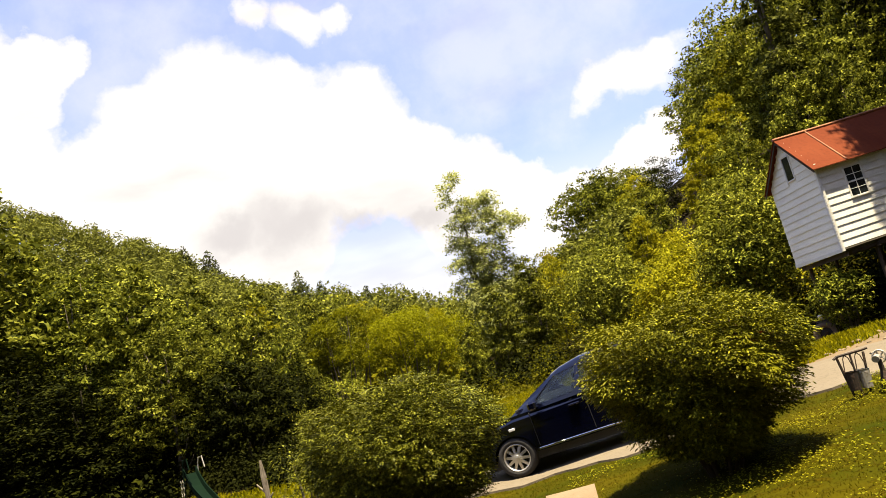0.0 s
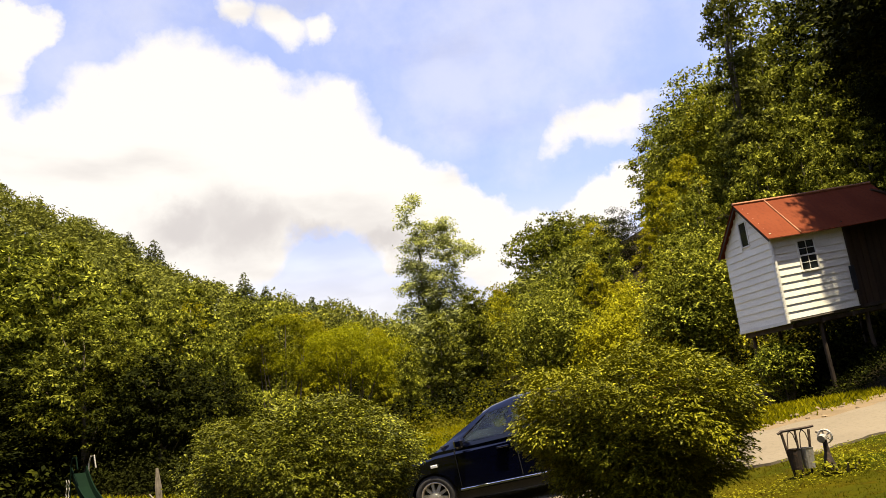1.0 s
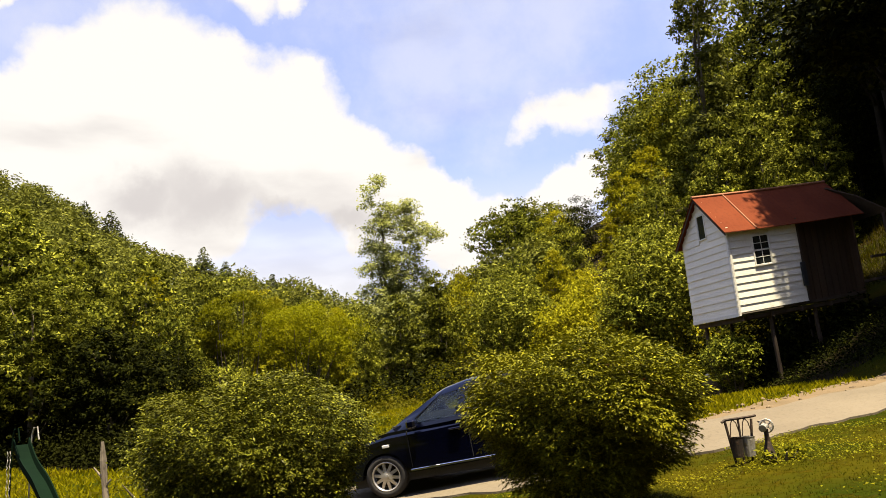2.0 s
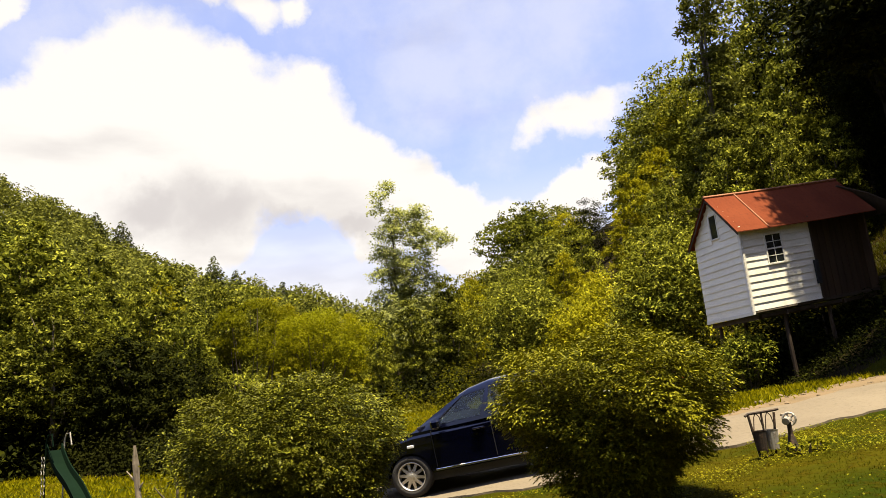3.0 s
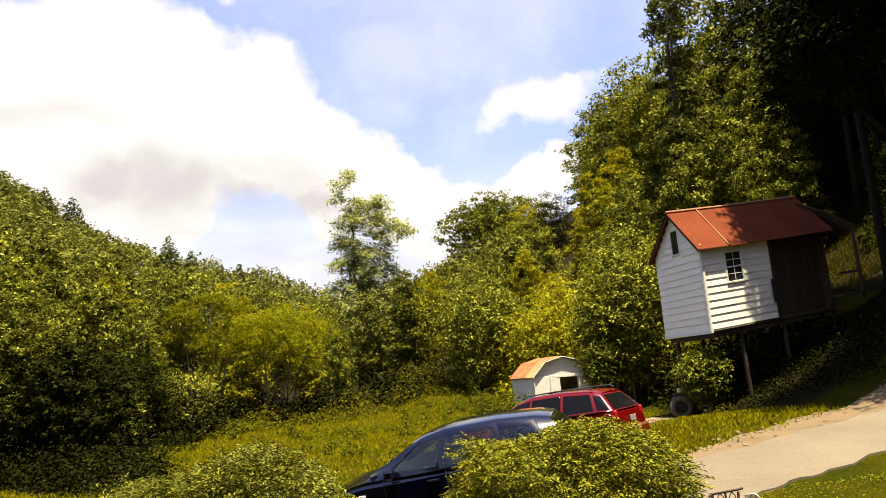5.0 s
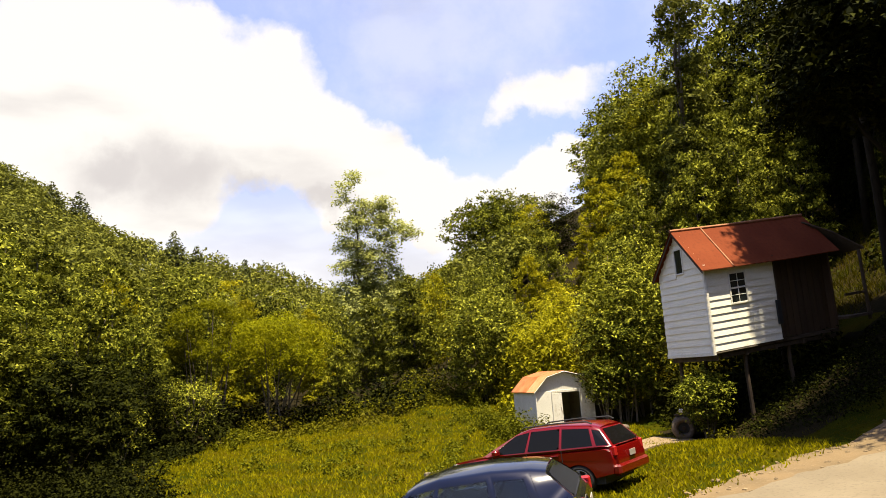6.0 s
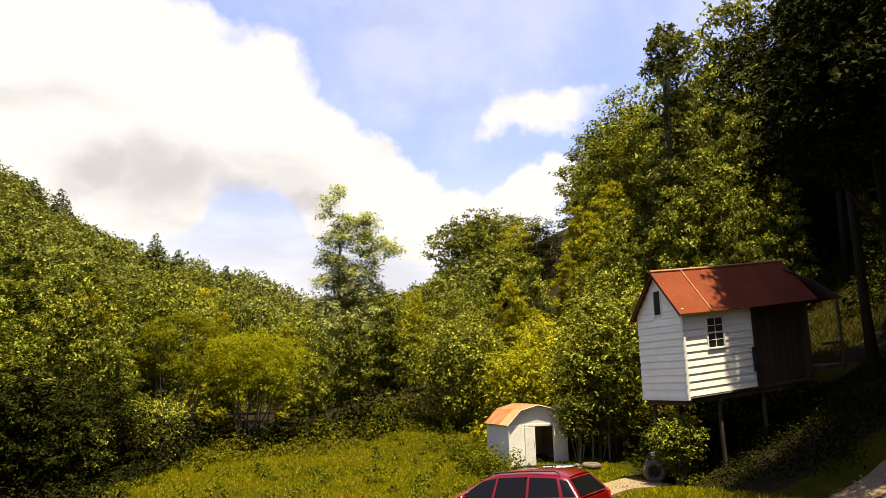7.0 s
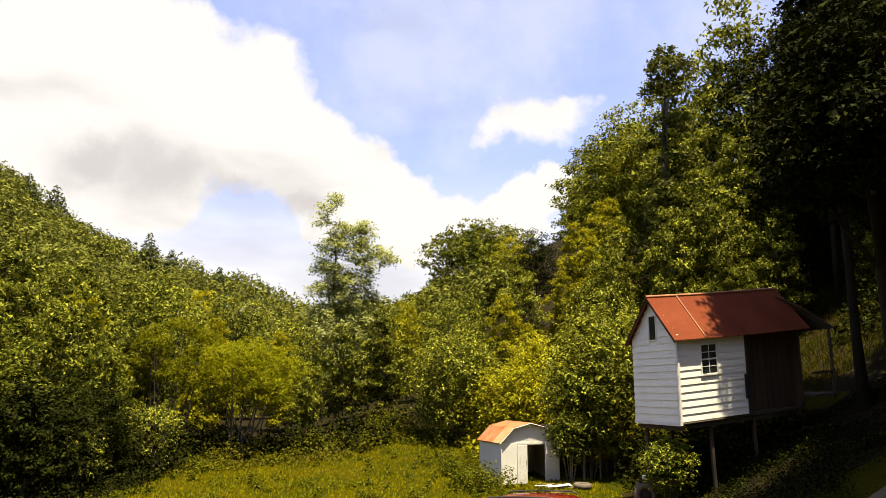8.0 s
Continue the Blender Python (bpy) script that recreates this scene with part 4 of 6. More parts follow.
def shrub(name, x, y, rx, ry, h, seed, n, leaf, material, label, base=0.25, group="", stems=9, per=10, sprays=0.10, under=0.0):
    """A dense rounded shrub: stems below, layered sprays of pointed leaves above."""
    rng = np.random.default_rng(seed)
    t = thing(name, stand(x, y, 0.03), label, "shrub", group)
    for i in range(stems):
        bm = bmesh.new()
        a = 6.283 * i / stems + rng.uniform(-0.3, 0.3)
        p = Vector((0.10 * rx * math.cos(a), 0.10 * ry * math.sin(a), -0.1))
        q = Vector((0.72 * rx * math.cos(a), 0.72 * ry * math.sin(a), h * rng.uniform(0.45, 0.8)))
        tube(bm, [p, p.lerp(q, 0.45) + Vector((0, 0, 0.12 * h)), q], [0.035, 0.025, 0.008], 6)
        part("stem", bm, M["bark"], t)
    k = n // per
    d = unit(rng.normal(size=(k, 3)))
    lump = 1 + 0.13 * np.sin(d[:, 0] * 5 + seed) * np.sin(d[:, 1] * 4.3 + 1) + 0.07 * np.sin(d[:, 2] * 8 + d[:, 0] * 6)
    deep = np.where(rng.random(k) < 0.36, rng.uniform(0.40, 0.85, k), rng.uniform(0.84, 1.08, k)) * lump
    zc = base * h + (1 - base) * h * 0.55
    zr = np.where(d[:, 2] > 0, h - zc, zc - base * h * 0.6)
    tuck = 1 + under * np.minimum(d[:, 2], 0)
    c = np.stack([d[:, 0] * rx * deep * tuck, d[:, 1] * ry * deep * tuck, zc + d[:, 2] * zr * deep], 1)
    # each spray is a short drooping twig with leaves along it
    out = unit(np.stack([d[:, 0], d[:, 1], 0.25 * d[:, 2] + 0.1], 1) + rng.normal(size=(k, 3)) * 0.35)
    s = (np.arange(per) / (per - 1) - 0.4)[None, :, None]
    length = rng.uniform(0.7, 1.3, (k, 1, 1)) * sprays * 3.2
    at = c[:, None, :] + out[:, None, :] * s * length
    at[:, :, 2] -= (np.abs(s[:, :, 0]) ** 2) * length[:, :, 0] * 0.35
    at = at + rng.normal(size=at.shape) * leaf * 0.35
    at = at.reshape(-1, 3)
    at[:, 2] = np.maximum(at[:, 2], 0.02)
    way = np.repeat(d, per, 0)
    nrm = way * 0.35 + np.array([0, 0, 0.9]) + rng.normal(size=way.shape) * 0.38
    quads_object("crown", leaf_corners(rng, at, nrm, rng.uniform(0.6, 1.3, len(at)) * leaf, 0.36, 0.25), 4, material, t)
    return t


spray_shrub("garden_shrub", 2.44, 8.22, 1.14, 1.36, 1.94, 81, 13800, 0.046, M["bush"], "dense rounded green garden shrub on the lawn", 0.12, "garden shrubs", 0.28)
spray_shrub("garden_shrub", -1.24, 9.45, 1.32, 1.40, 2.12, 82, 15000, 0.046, M["deep_bush"], "wide dense green garden shrub beside the path", 0.04, "garden shrubs", 0.33)
shrub("vine_shrub", -3.72, 12.95, 0.62, 0.5, 1.65, 92, 1000, 0.07, M["deep_bush"], "loose leafy shrub grown round the weathered post", 0.42, stems=5, per=8, sprays=0.08)
shrub("young_tree", -10.2, 31.6, 1.15, 0.9, 2.7, 93, 1500, 0.15, M["wood_leaf"], "small spreading sapling lit at the dark wood edge", 0.40, stems=5, per=8, sprays=0.16)
shrub("young_tree", -9.0, 37.6, 1.5, 1.1, 3.4, 94, 2200, 0.17, M["wood_leaf"], "leafy sapling at the edge of the meadow", 0.35, stems=5, per=8, sprays=0.18)
shrub("young_tree", 12.45, 27.0, 0.85, 0.85, 2.5, 83, 5600, 0.14, M["dark_leaf"], "small leafy sapling near the stilted shed", 0.30)
shrub("climber", 12.0, 35.0, 2.1, 1.6, 5.2, 84, 11000, 0.20, M["dark_leaf"], "overgrown vine thicket hanging over the pole shelter", 0.44, per=8, sprays=0.2)
shrub("climber", 10.75, 33.9, 0.95, 0.6, 2.95, 89, 2600, 0.16, M["dark_leaf"], "leafy vine hanging over the end of the tin shed", 0.52, stems=4, per=8, sprays=0.15)
shrub("climber", 13.2, 35.5, 2.8, 2.4, 8.0, 85, 11000, 0.26, M["wood_leaf"], "tall leafy thicket against the wooded bank", 0.15, per=8, sprays=0.2)
shrub("thicket", 9.4, 40.5, 1.8, 1.6, 4.6, 86, 5000, 0.26, M["yellow_leaf"], "sunlit yellow-green thicket on the bank", 0.1, per=8, sprays=0.2)
shrub("thicket", 11.2, 42.0, 1.8, 1.6, 6.2, 87, 5000, 0.26, M["yellow_leaf"], "taller yellow-green thicket below the woods", 0.1, per=8, sprays=0.2)
shrub("thicket", 6.6, 43.5, 2.6, 2.0, 6.2, 88, 9000, 0.28, M["wood_leaf"], "leafy thicket at the back of the meadow", 0.1, per=8, sprays=0.2)
# dark brush added to stand in for the black shade under the shed
under = [(rng.uniform(13.3, 18.0), rng.uniform(27.2, 31.0), rng.uniform(0.5, 1.0), rng.uniform(0.5, 1.3)) for _ in range(34)]
under += [(rng.uniform(13.0, 19.0), rng.uniform(31.4, 34.0), rng.uniform(0.9, 1.4), rng.uniform(1.6, 3.2)) for _ in range(36)]
brush("underfloor_brush", under, M["shade_painted_leaf"], 0.2, 110, 77, "added dark-coloured brush standing in for the shade beneath the stilted shed")
# low dark brush added in place of the slope's deep shade
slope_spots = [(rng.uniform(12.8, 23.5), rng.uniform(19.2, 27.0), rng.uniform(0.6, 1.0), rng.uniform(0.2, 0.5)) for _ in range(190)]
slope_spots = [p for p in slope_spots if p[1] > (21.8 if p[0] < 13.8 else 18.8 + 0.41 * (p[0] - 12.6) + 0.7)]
brush("slope_undergrowth", slope_spots, M["shade_painted_leaf"], 0.10, 110, 79, "added low dark-coloured brush standing in for shade on the slope below the shed")


# ---- the stilted shed ----
SHED = pose(12.6, 26.08, 0, 0, 0, 12.0)      # x along the long wall, y into the gable's width, z from the zero level
SHED_W, SHED_L, SHED_END = 2.85, 3.08, 5.8
RACK = 0.10
FLOOR_Z, EAVE_Z, RIDGE_Z = 3.42, 6.58, 8.10


def build_shed():
    t = thing("stilted_shed", SHED, "white clapboard shed with red metal roof standing on posts", "shed")
    W, Lw, Le, z0, z1, zr = SHED_W, SHED_L, SHED_END, FLOOR_Z, EAVE_Z, RIDGE_Z
    boards = 12
    step = (z1 - z0) / boards
    # long wall boards, leaving the window free
    wx0, wx1, wz0, wz1 = 1.05, 1.72, z0 + 1.62, z0 + 2.68

    def board(x0, x1, za, y_face, turn):
        bm = bmesh.new()
        lo, hi = za - 0.02, za + step
        pts = [(x0, 0.0, lo), (x1, 0.0, lo), (x1, -0.035, lo), (x0, -0.035, lo), (x0, 0.0, hi), (x1, 0.0, hi), (x1, -0.008, hi), (x0, -0.008, hi)]
        v = [bm.verts.new(turn @ Vector((p[0], p[1] + y_face, p[2]))) for p in pts]
        for f in ((0, 1, 2, 3), (7, 6, 5, 4), (3, 2, 6, 7), (1, 0, 4, 5), (0, 3, 7, 4), (2, 1, 5, 6)):
            bm.faces.new([v[i] for i in f])
        bmesh.ops.recalc_face_normals(bm, faces=bm.faces)
        return bm

    wall = boxed("front_wall", (0.02, 0.0, z0), (Lw, 0.09, z1), M["siding"], t)
    gable = raw("gable_wall", [(0.0, 0.02, z0), (0.0, W - 0.02, z0), (0.0, W - 0.02, z1), (0.0, W / 2, zr - 0.05), (0.0, 0.02, z1),
                               (0.09, 0.02, z0), (0.09, W - 0.02, z0), (0.09, W - 0.02, z1), (0.09, W / 2, zr - 0.05), (0.09, 0.02, z1)],
                [(0, 4, 3, 2, 1), (5, 6, 7, 8, 9), (0, 1, 6, 5), (1, 2, 7, 6), (2, 3, 8, 7), (3, 4, 9, 8), (4, 0, 5, 9)], M["siding"], t)
    eye = Matrix.Identity(4)
    for i in range(boards):
        za = z0 + i * step
        if za + step > wz0 and za < wz1:
            part("board", board(0.0, wx0 - 0.06, za, -0.002, eye), M["siding"], wall)
            part("board", board(wx1 + 0.06, Lw, za, -0.002, eye), M["siding"], wall)
        else:
            part("board", board(0.0, Lw, za, -0.002, eye), M["siding"], wall)
    side = Matrix.Rotation(radians(-90), 4, "Z")
    gz0, gz1, gy0, gy1 = z1 - 0.10, z1 + 0.80, W / 2 - 0.21, W / 2 + 0.21
    n = int((zr - z0) / step)
    for i in range(n):
        za = z0 + i * step
        top = za + step * 0.6
        half = W / 2 if top < z1 else max(0.06, (W / 2) * (zr - top) / (zr - z1) - 0.05)
        a, b = W / 2 - half, W / 2 + half
        if za + step > gz0 and za < gz1:
            part("board", board(-(gy0 - 0.04), -a, za, -0.002, side), M["siding"], gable)
            part("board", board(-b, -(gy1 + 0.04), za, -0.002, side), M["siding"], gable)
        else:
            part("board", board(-b, -a, za, -0.002, side), M["siding"], gable)
    boxed("back_wall", (0.0, W - 0.09, z0), (Le, W - 0.003, z1), M["siding"], t)
    # the darker end beyond the white part
    dark = boxed("end_wall", (Lw + 0.03, 0.35, z0), (Le, 0.45, z1), M["brown_wall"], t, "dark brown boarded wall")
    for i in range(9):
        x0 = Lw + 0.05 + i * (Le - Lw - 0.06) / 9
        boxed("plank", (x0, 0.325, z0), (x0 + (Le - Lw - 0.06) / 9 - 0.02, 0.348, z1), M["brown_wall"], dark, bevel=0.004)
    boxed("far_wall", (Le - 0.09, 0.0, z0), (Le - 0.004, W, z1), M["brown_wall"], t)
    boxed("return_wall", (Lw - 0.06, 0.092, z0), (Lw + 0.02, 0.36, z1), M["siding"], t)
    # corner boards
    boxed("corner_board", (-0.045, -0.06, z0 - 0.14), (0.05, -0.037, z1), M["trim"], t)
    boxed("corner_board", (-0.06, -0.036, z0 - 0.14), (-0.038, 0.07, z1), M["trim"], t)
    boxed("corner_board", (Lw - 0.04, -0.055, z0), (Lw + 0.045, -0.037, z1), M["dark_wood"], t)
    boxed("skirt_board", (-0.062, 0.0, z0 - 0.15), (-0.040, W, z0 - 0.02), M["trim"], t)
    boxed("skirt_board", (0.05, -0.03, z0 - 0.09), (Lw * 0.62, -0.004, z0 - 0.03), M["grey_wood"], t)
    # windows
    w = boxed("window", (wx0, -0.02, wz0), (wx1, 0.02, wz1), M["glass"], t, "old sash window with eight dark panes")
    fr = [((wx0 - 0.06, -0.05, wz0 - 0.06), (wx0, -0.006, wz1 + 0.06)), ((wx1, -0.05, wz0 - 0.06), (wx1 + 0.06, -0.006, wz1 + 0.06)),
          ((wx0, -0.05, wz1), (wx1, -0.006, wz1 + 0.06)), ((wx0 - 0.08, -0.07, wz0 - 0.07), (wx1 + 0.08, -0.052, wz0 - 0.01)), ((wx0, -0.05, wz0 - 0.06), (wx1, -0.006, wz0))]
    for lo, hi in fr:
        boxed("frame", lo, hi, M["trim"], w, bevel=0.004)
    zm = (wz0 + wz1) / 2
    boxed("sash_rail", (wx0, -0.042, zm - 0.03), (wx1, -0.021, zm + 0.03), M["trim"], w, bevel=0.003)
    xm = (wx0 + wx1) / 2
    for z in ((wz0 + zm) / 2, (wz1 + zm) / 2):
        boxed("muntin", (wx0, -0.034, z - 0.012), (wx1, -0.021, z + 0.012), M["trim"], w, bevel=0.002)
    boxed("muntin", (xm - 0.012, -0.0355, wz0), (xm + 0.012, -0.0215, wz1), M["trim"], w, bevel=0.002)
    g = boxed("gable_window", (-0.02, gy0, gz0), (0.03, gy1, gz1), M["glass"], t, "small dark gable window")
    for lo, hi in (((-0.05, gy0 - 0.06, gz0 - 0.05), (-0.006, gy0, gz1 + 0.05)), ((-0.05, gy1, gz0 - 0.05), (-0.006, gy1 + 0.06, gz1 + 0.05)),
                   ((-0.05, gy0, gz1), (-0.006, gy1, gz1 + 0.05)), ((-0.05, gy0, gz0 - 0.05), (-0.006, gy1, gz0))):
        boxed("frame", lo, hi, M["trim"], g, bevel=0.004)
    # roof: sheets of metal on each slope, lapped
    over, ext = 0.34, 0.24
    slope = math.atan2(zr - z1, W / 2)
    run = (W / 2) / math.cos(slope) + over
    for sgn, name in ((1, "front_slope"), (-1, "back_slope")):
        rs = new(name)
        rs.parent = t
        rs.matrix_basis = Matrix.Translation((0, W / 2, zr + 0.04)) @ (Matrix.Identity(4) if sgn == 1 else Matrix.Rotation(math.pi, 4, "Z") @ Matrix.Translation((-Le, 0, 0)))
        edges = [-ext, 1.15, 3.05, 4.4, Le + 0.35]
        if sgn == -1:
            edges = [-0.35, 1.2, 2.9, 4.5, Le + ext]
        base = None
        for i in range(4):
            x0, x1 = edges[i], edges[i + 1]
            bm = bmesh.new()
            cols = 13
            top, bot = [], []
            for c in range(cols + 1):
                x = x0 + (x1 - x0) * c / cols
                rib = 0.010 if c % 2 else 0.0
                lift = 0.004 * (i % 2) + rib
                sag = -0.03 * math.sin(math.pi * (x + ext) / (Le + 0.5))
                top.append((bm.verts.new((x, 0, lift + sag)), bm.verts.new((x, -run * math.cos(slope), lift + sag - run * math.sin(slope)))))
                bot.append((bm.verts.new((x, 0, lift + sag - 0.03)), bm.verts.new((x, -run * math.cos(slope), lift + sag - run * math.sin(slope) - 0.03))))
            for c in range(cols):
                bm.faces.new((top[c][0], top[c][1], top[c + 1][1], top[c + 1][0]))
                bm.faces.new((bot[c][0], bot[c + 1][0], bot[c + 1][1], bot[c][1]))
                bm.faces.new((top[c][1], bot[c][1], bot[c + 1][1], top[c + 1][1]))
                bm.faces.new((top[c][0], top[c + 1][0], bot[c + 1][0], bot[c][0]))
            for c in (0, cols):
                bm.faces.new((top[c][0], bot[c][0], bot[c][1], top[c][1]))
            bmesh.ops.recalc_face_normals(bm, faces=bm.faces)
            part("roof_sheet", bm, M["red_roof"], rs)
        if sgn == 1:
            bm = bmesh.new()
            tube(bm, [(1.15, 0.0, 0.03), (1.15, -run * math.cos(slope), 0.025 - run * math.sin(slope))], 0.022, 6)
            part("seam", bm, M["roof_seam"], rs, "pale rusty roof seam")
    bm = bmesh.new()
    tube(bm, [(-ext - 0.02, W / 2, zr + 0.065), (2.5, W / 2, zr + 0.04), (Le + 0.37, W / 2, zr + 0.06)], 0.055, 8)
    part("ridge_cap", bm, M["roof_seam"], t, "orange rusty ridge cap")
    for sgn in (1, -1):
        bm = bmesh.new()
        y1 = W / 2 - sgn * (W / 2 + over * math.cos(slope))
        z_e = z1 - over * math.sin(slope)
        a, b = Vector((-ext + 0.02, W / 2, zr - 0.03)), Vector((-ext + 0.02, y1, z_e - 0.03))
        box(bm, (0, 0, -0.07), (0.025, (b - a).length, 0.0), 0.004)
        d = (b - a).normalized()
        up = Vector((1, 0, 0)).cross(d)
        if up.z < 0:
            up = -up
        rot = Matrix(((1, d.x, up.x), (0, d.y, up.y), (0, d.z, up.z))).to_4x4()
        bm.transform(Matrix.Translation(a) @ rot)
        part("bargeboard", bm, M["dark_wood"], t)
    # underfloor and posts
    for k in range(5):
        boxed("floor_joist", (0.1 + k * 1.32, 0.02, z0 - 0.34), (0.18 + k * 1.32, W - 0.1, z0 - 0.165), M["dark_wood"], t)
    boxed("floor_deck", (0.02, 0.03, z0 - 0.12), (Le, W, z0 - 0.005), M["dark_wood"], t)
    boxed("ledger", (0.4, 0.10, z0 - 0.30), (Le, 0.16, z0 - 0.162), M["dark_wood"], t)
    for x in (0.35, 1.5, 3.5, 5.3):
        for y in (0.25, W - 0.25):
            if x == 0.35 and y < 1:
                continue
            wp = SHED @ Vector((x, y, 0))
            bm = bmesh.new()
            tube(bm, [(x + 0.04, y, min(gz(wp.x, wp.y) - 0.3, z0 - 0.5)), (x - 0.02, y, z0 - 0.9), (x, y, z0 - 0.30)], [0.085, 0.075, 0.07], 8)
            part("post", bm, M["dark_wood"], t)
    # porch beyond the far end
    for y in (-0.4, W - 0.2):
        wp = SHED @ Vector((Le + 1.1, y, 0))
        bm = bmesh.new()
        tube(bm, [(Le + 1.13, y, gz(wp.x, wp.y) - 0.2), (Le + 1.1, y, z1 - 0.3)], [0.07, 0.06], 8)
        part("porch_post", bm, M["dark_wood"], t)
    bm = bmesh.new()
    y0, y1 = -0.55, W + 0.1
    rise = [(Le - 0.02, zr - 0.28), (Le + 0.6, z1 + 0.62), (Le + 1.25, z1 - 0.25)]
    rows = [[bm.verts.new((x, y0 + (1.55 if i == 0 else 0.75 if i == 1 else 0), z - dz)) for i, (x, z) in enumerate(rise)] + [bm.verts.new((x, y1, z - dz)) for x, z in rise[::-1]] for dz in (0, 0.05)]
    bm.faces.new((rows[0][0], rows[0][1], rows[0][4], rows[0][5]))
    bm.faces.new((rows[0][1], rows[0][2], rows[0][3], rows[0][4]))
    bm.faces.new((rows[1][5], rows[1][4], rows[1][1], rows[1][0]))
    bm.faces.new((rows[1][4], rows[1][3], rows[1][2], rows[1][1]))
    for k in range(6):
        bm.faces.new((rows[0][k], rows[1][k], rows[1][(k + 1) % 6], rows[0][(k + 1) % 6]))
    bmesh.ops.recalc_face_normals(bm, faces=bm.faces)
    # dark wood colour stands in for the shade over this end of the roof
    part("porch_roof", bm, M["dark_wood"], t)
    boxed("porch_rail", (Le + 0.1, -0.44, z1 - 2.0), (Le + 1.15, -0.36, z1 - 1.9), M["dark_wood"], t)
    boxed("porch_floor", (Le, -0.5, z0 + 0.3), (Le + 1.2, W, z0 + 0.4), M["dark_wood"], t)
    # cable box on the wall's corner
    boxed("wall_box", (Lw - 0.16, -0.14, z0 + 0.55), (Lw + 0.02, -0.058, z0 + 1.45), M["black_plastic"], t, "dark box fixed to the wall corner")
    # the old frame has racked: floor and roof climb towards the slope
    bpy.context.view_layer.update()
    inv = t.matrix_world.inverted()
    for ob in t.children_recursive:
        if ob.type != "MESH":
            continue
        m = inv @ ob.matrix_world
        mi = m.inverted()
        grounded = ob.name.split(".")[0] in ("post", "porch_post")
        for v in ob.data.vertices:
            p = m @ v.co
            if not grounded or p.z > FLOOR_Z - 1.0:
                p.z += RACK * p.x
                v.co = mi @ p
    return t


build_shed()


# ---- the tin garden shed ----
def build_tin_shed():
    t = thing("tin_shed", pose(7.50, 33.9, gz(8.2, 34.6) - 0.16, 0, 0, 13) @ Matrix.Diagonal((1.0, 1.0, 1.10, 1)), "pale tin garden shed with rusted gambrel roof and open door", "garden shed")
    W, D, H = 3.0, 2.5, 1.78
    boxed("side_wall", (0, 0, 0), (0.04, D, H), M["tin"], t)
    boxed("side_wall", (W - 0.04, 0, 0), (W, D, H), M["tin"], t)
    boxed("back_wall", (0.045, D - 0.04, 0), (W - 0.045, D, H), M["tin"], t)
    boxed("floor", (0.045, 0.0, 0.0), (W - 0.045, D - 0.045, 0.08), M["dark_wood"], t)
    prof = [(-0.08, H), (0.62, H + 0.62), (W / 2, H + 0.82), (W - 0.62, H + 0.62), (W + 0.08, H)]
    inner = [(0.02, H), (0.64, H + 0.56), (W / 2, H + 0.75), (W - 0.64, H + 0.56), (W - 0.02, H)]
    for y0 in (0.0, D - 0.04):
        v = [(x, y0, z) for x, z in inner] + [(x, y0 + 0.04, z) for x, z in inner]
        n = len(inner)
        f = [tuple(range(n))[::1], tuple(range(n, 2 * n))[::-1]] + [(i, i + n, (i + 1) % n + n, (i + 1) % n) for i in range(n)]
        raw("gable", v, f, M["tin"], t)
    for i in range(4):
        (x0, z0), (x1, z1) = prof[i], prof[i + 1]
        for k in range(3):
            ya, yb = -0.12 + k * (D + 0.24) / 3, -0.12 + (k + 1) * (D + 0.24) / 3 + 0.02
            bm = bmesh.new()
            lift = 0.006 * (k % 2)
            pts = [(x0, ya, z0 + lift), (x1, ya, z1 + lift), (x1, yb, z1 + lift), (x0, yb, z0 + lift)]
            top = [bm.verts.new(p) for p in pts]
            low = [bm.verts.new((p[0], p[1], p[2] - 0.025)) for p in pts]
            bm.faces.new(top)
            bm.faces.new(low[::-1])
            for a in range(4):
                bm.faces.new((top[a], low[a], low[(a + 1) % 4], top[(a + 1) % 4]))
            bmesh.ops.recalc_face_normals(bm, faces=bm.faces)
            part("roof_panel", bm, M["faded_tin"] if k == 0 and i == 0 else M["rust_tin"], t)
    for i in range(4):
        (x0, z0), (x1, z1) = prof[i], prof[i + 1]
        bm = bmesh.new()
        tube(bm, [(x0, -0.125, z0 - 0.035), (x1, -0.125, z1 - 0.035)], 0.018, 6)
        part("roof_edge", bm, M["tin"], t)
    boxed("front_panel", (0.0, -0.02, 0), (0.85, 0.02, H), M["trim"], t)
    boxed("front_panel", (2.25, -0.02, 0), (W, 0.02, H), M["tin"], t)
    boxed("header", (0.85, -0.025, H - 0.08), (2.25, 0.02, H + 0.02), M["tin"], t)
    d = boxed("sliding_door", (0.80, -0.06, 0.03), (1.32, -0.03, H - 0.1), M["tin"], t, "half-open dented sliding door")
    boxed("handle", (1.24, -0.085, 0.9), (1.27, -0.06, 1.1), M["pale_metal"], d)
    for x in (0.02, 0.84, 2.26):
        boxed("post", (x - 0.03, -0.075, 0), (x + 0.02, -0.022, H), M["tin"], t)
    return t


build_tin_shed()


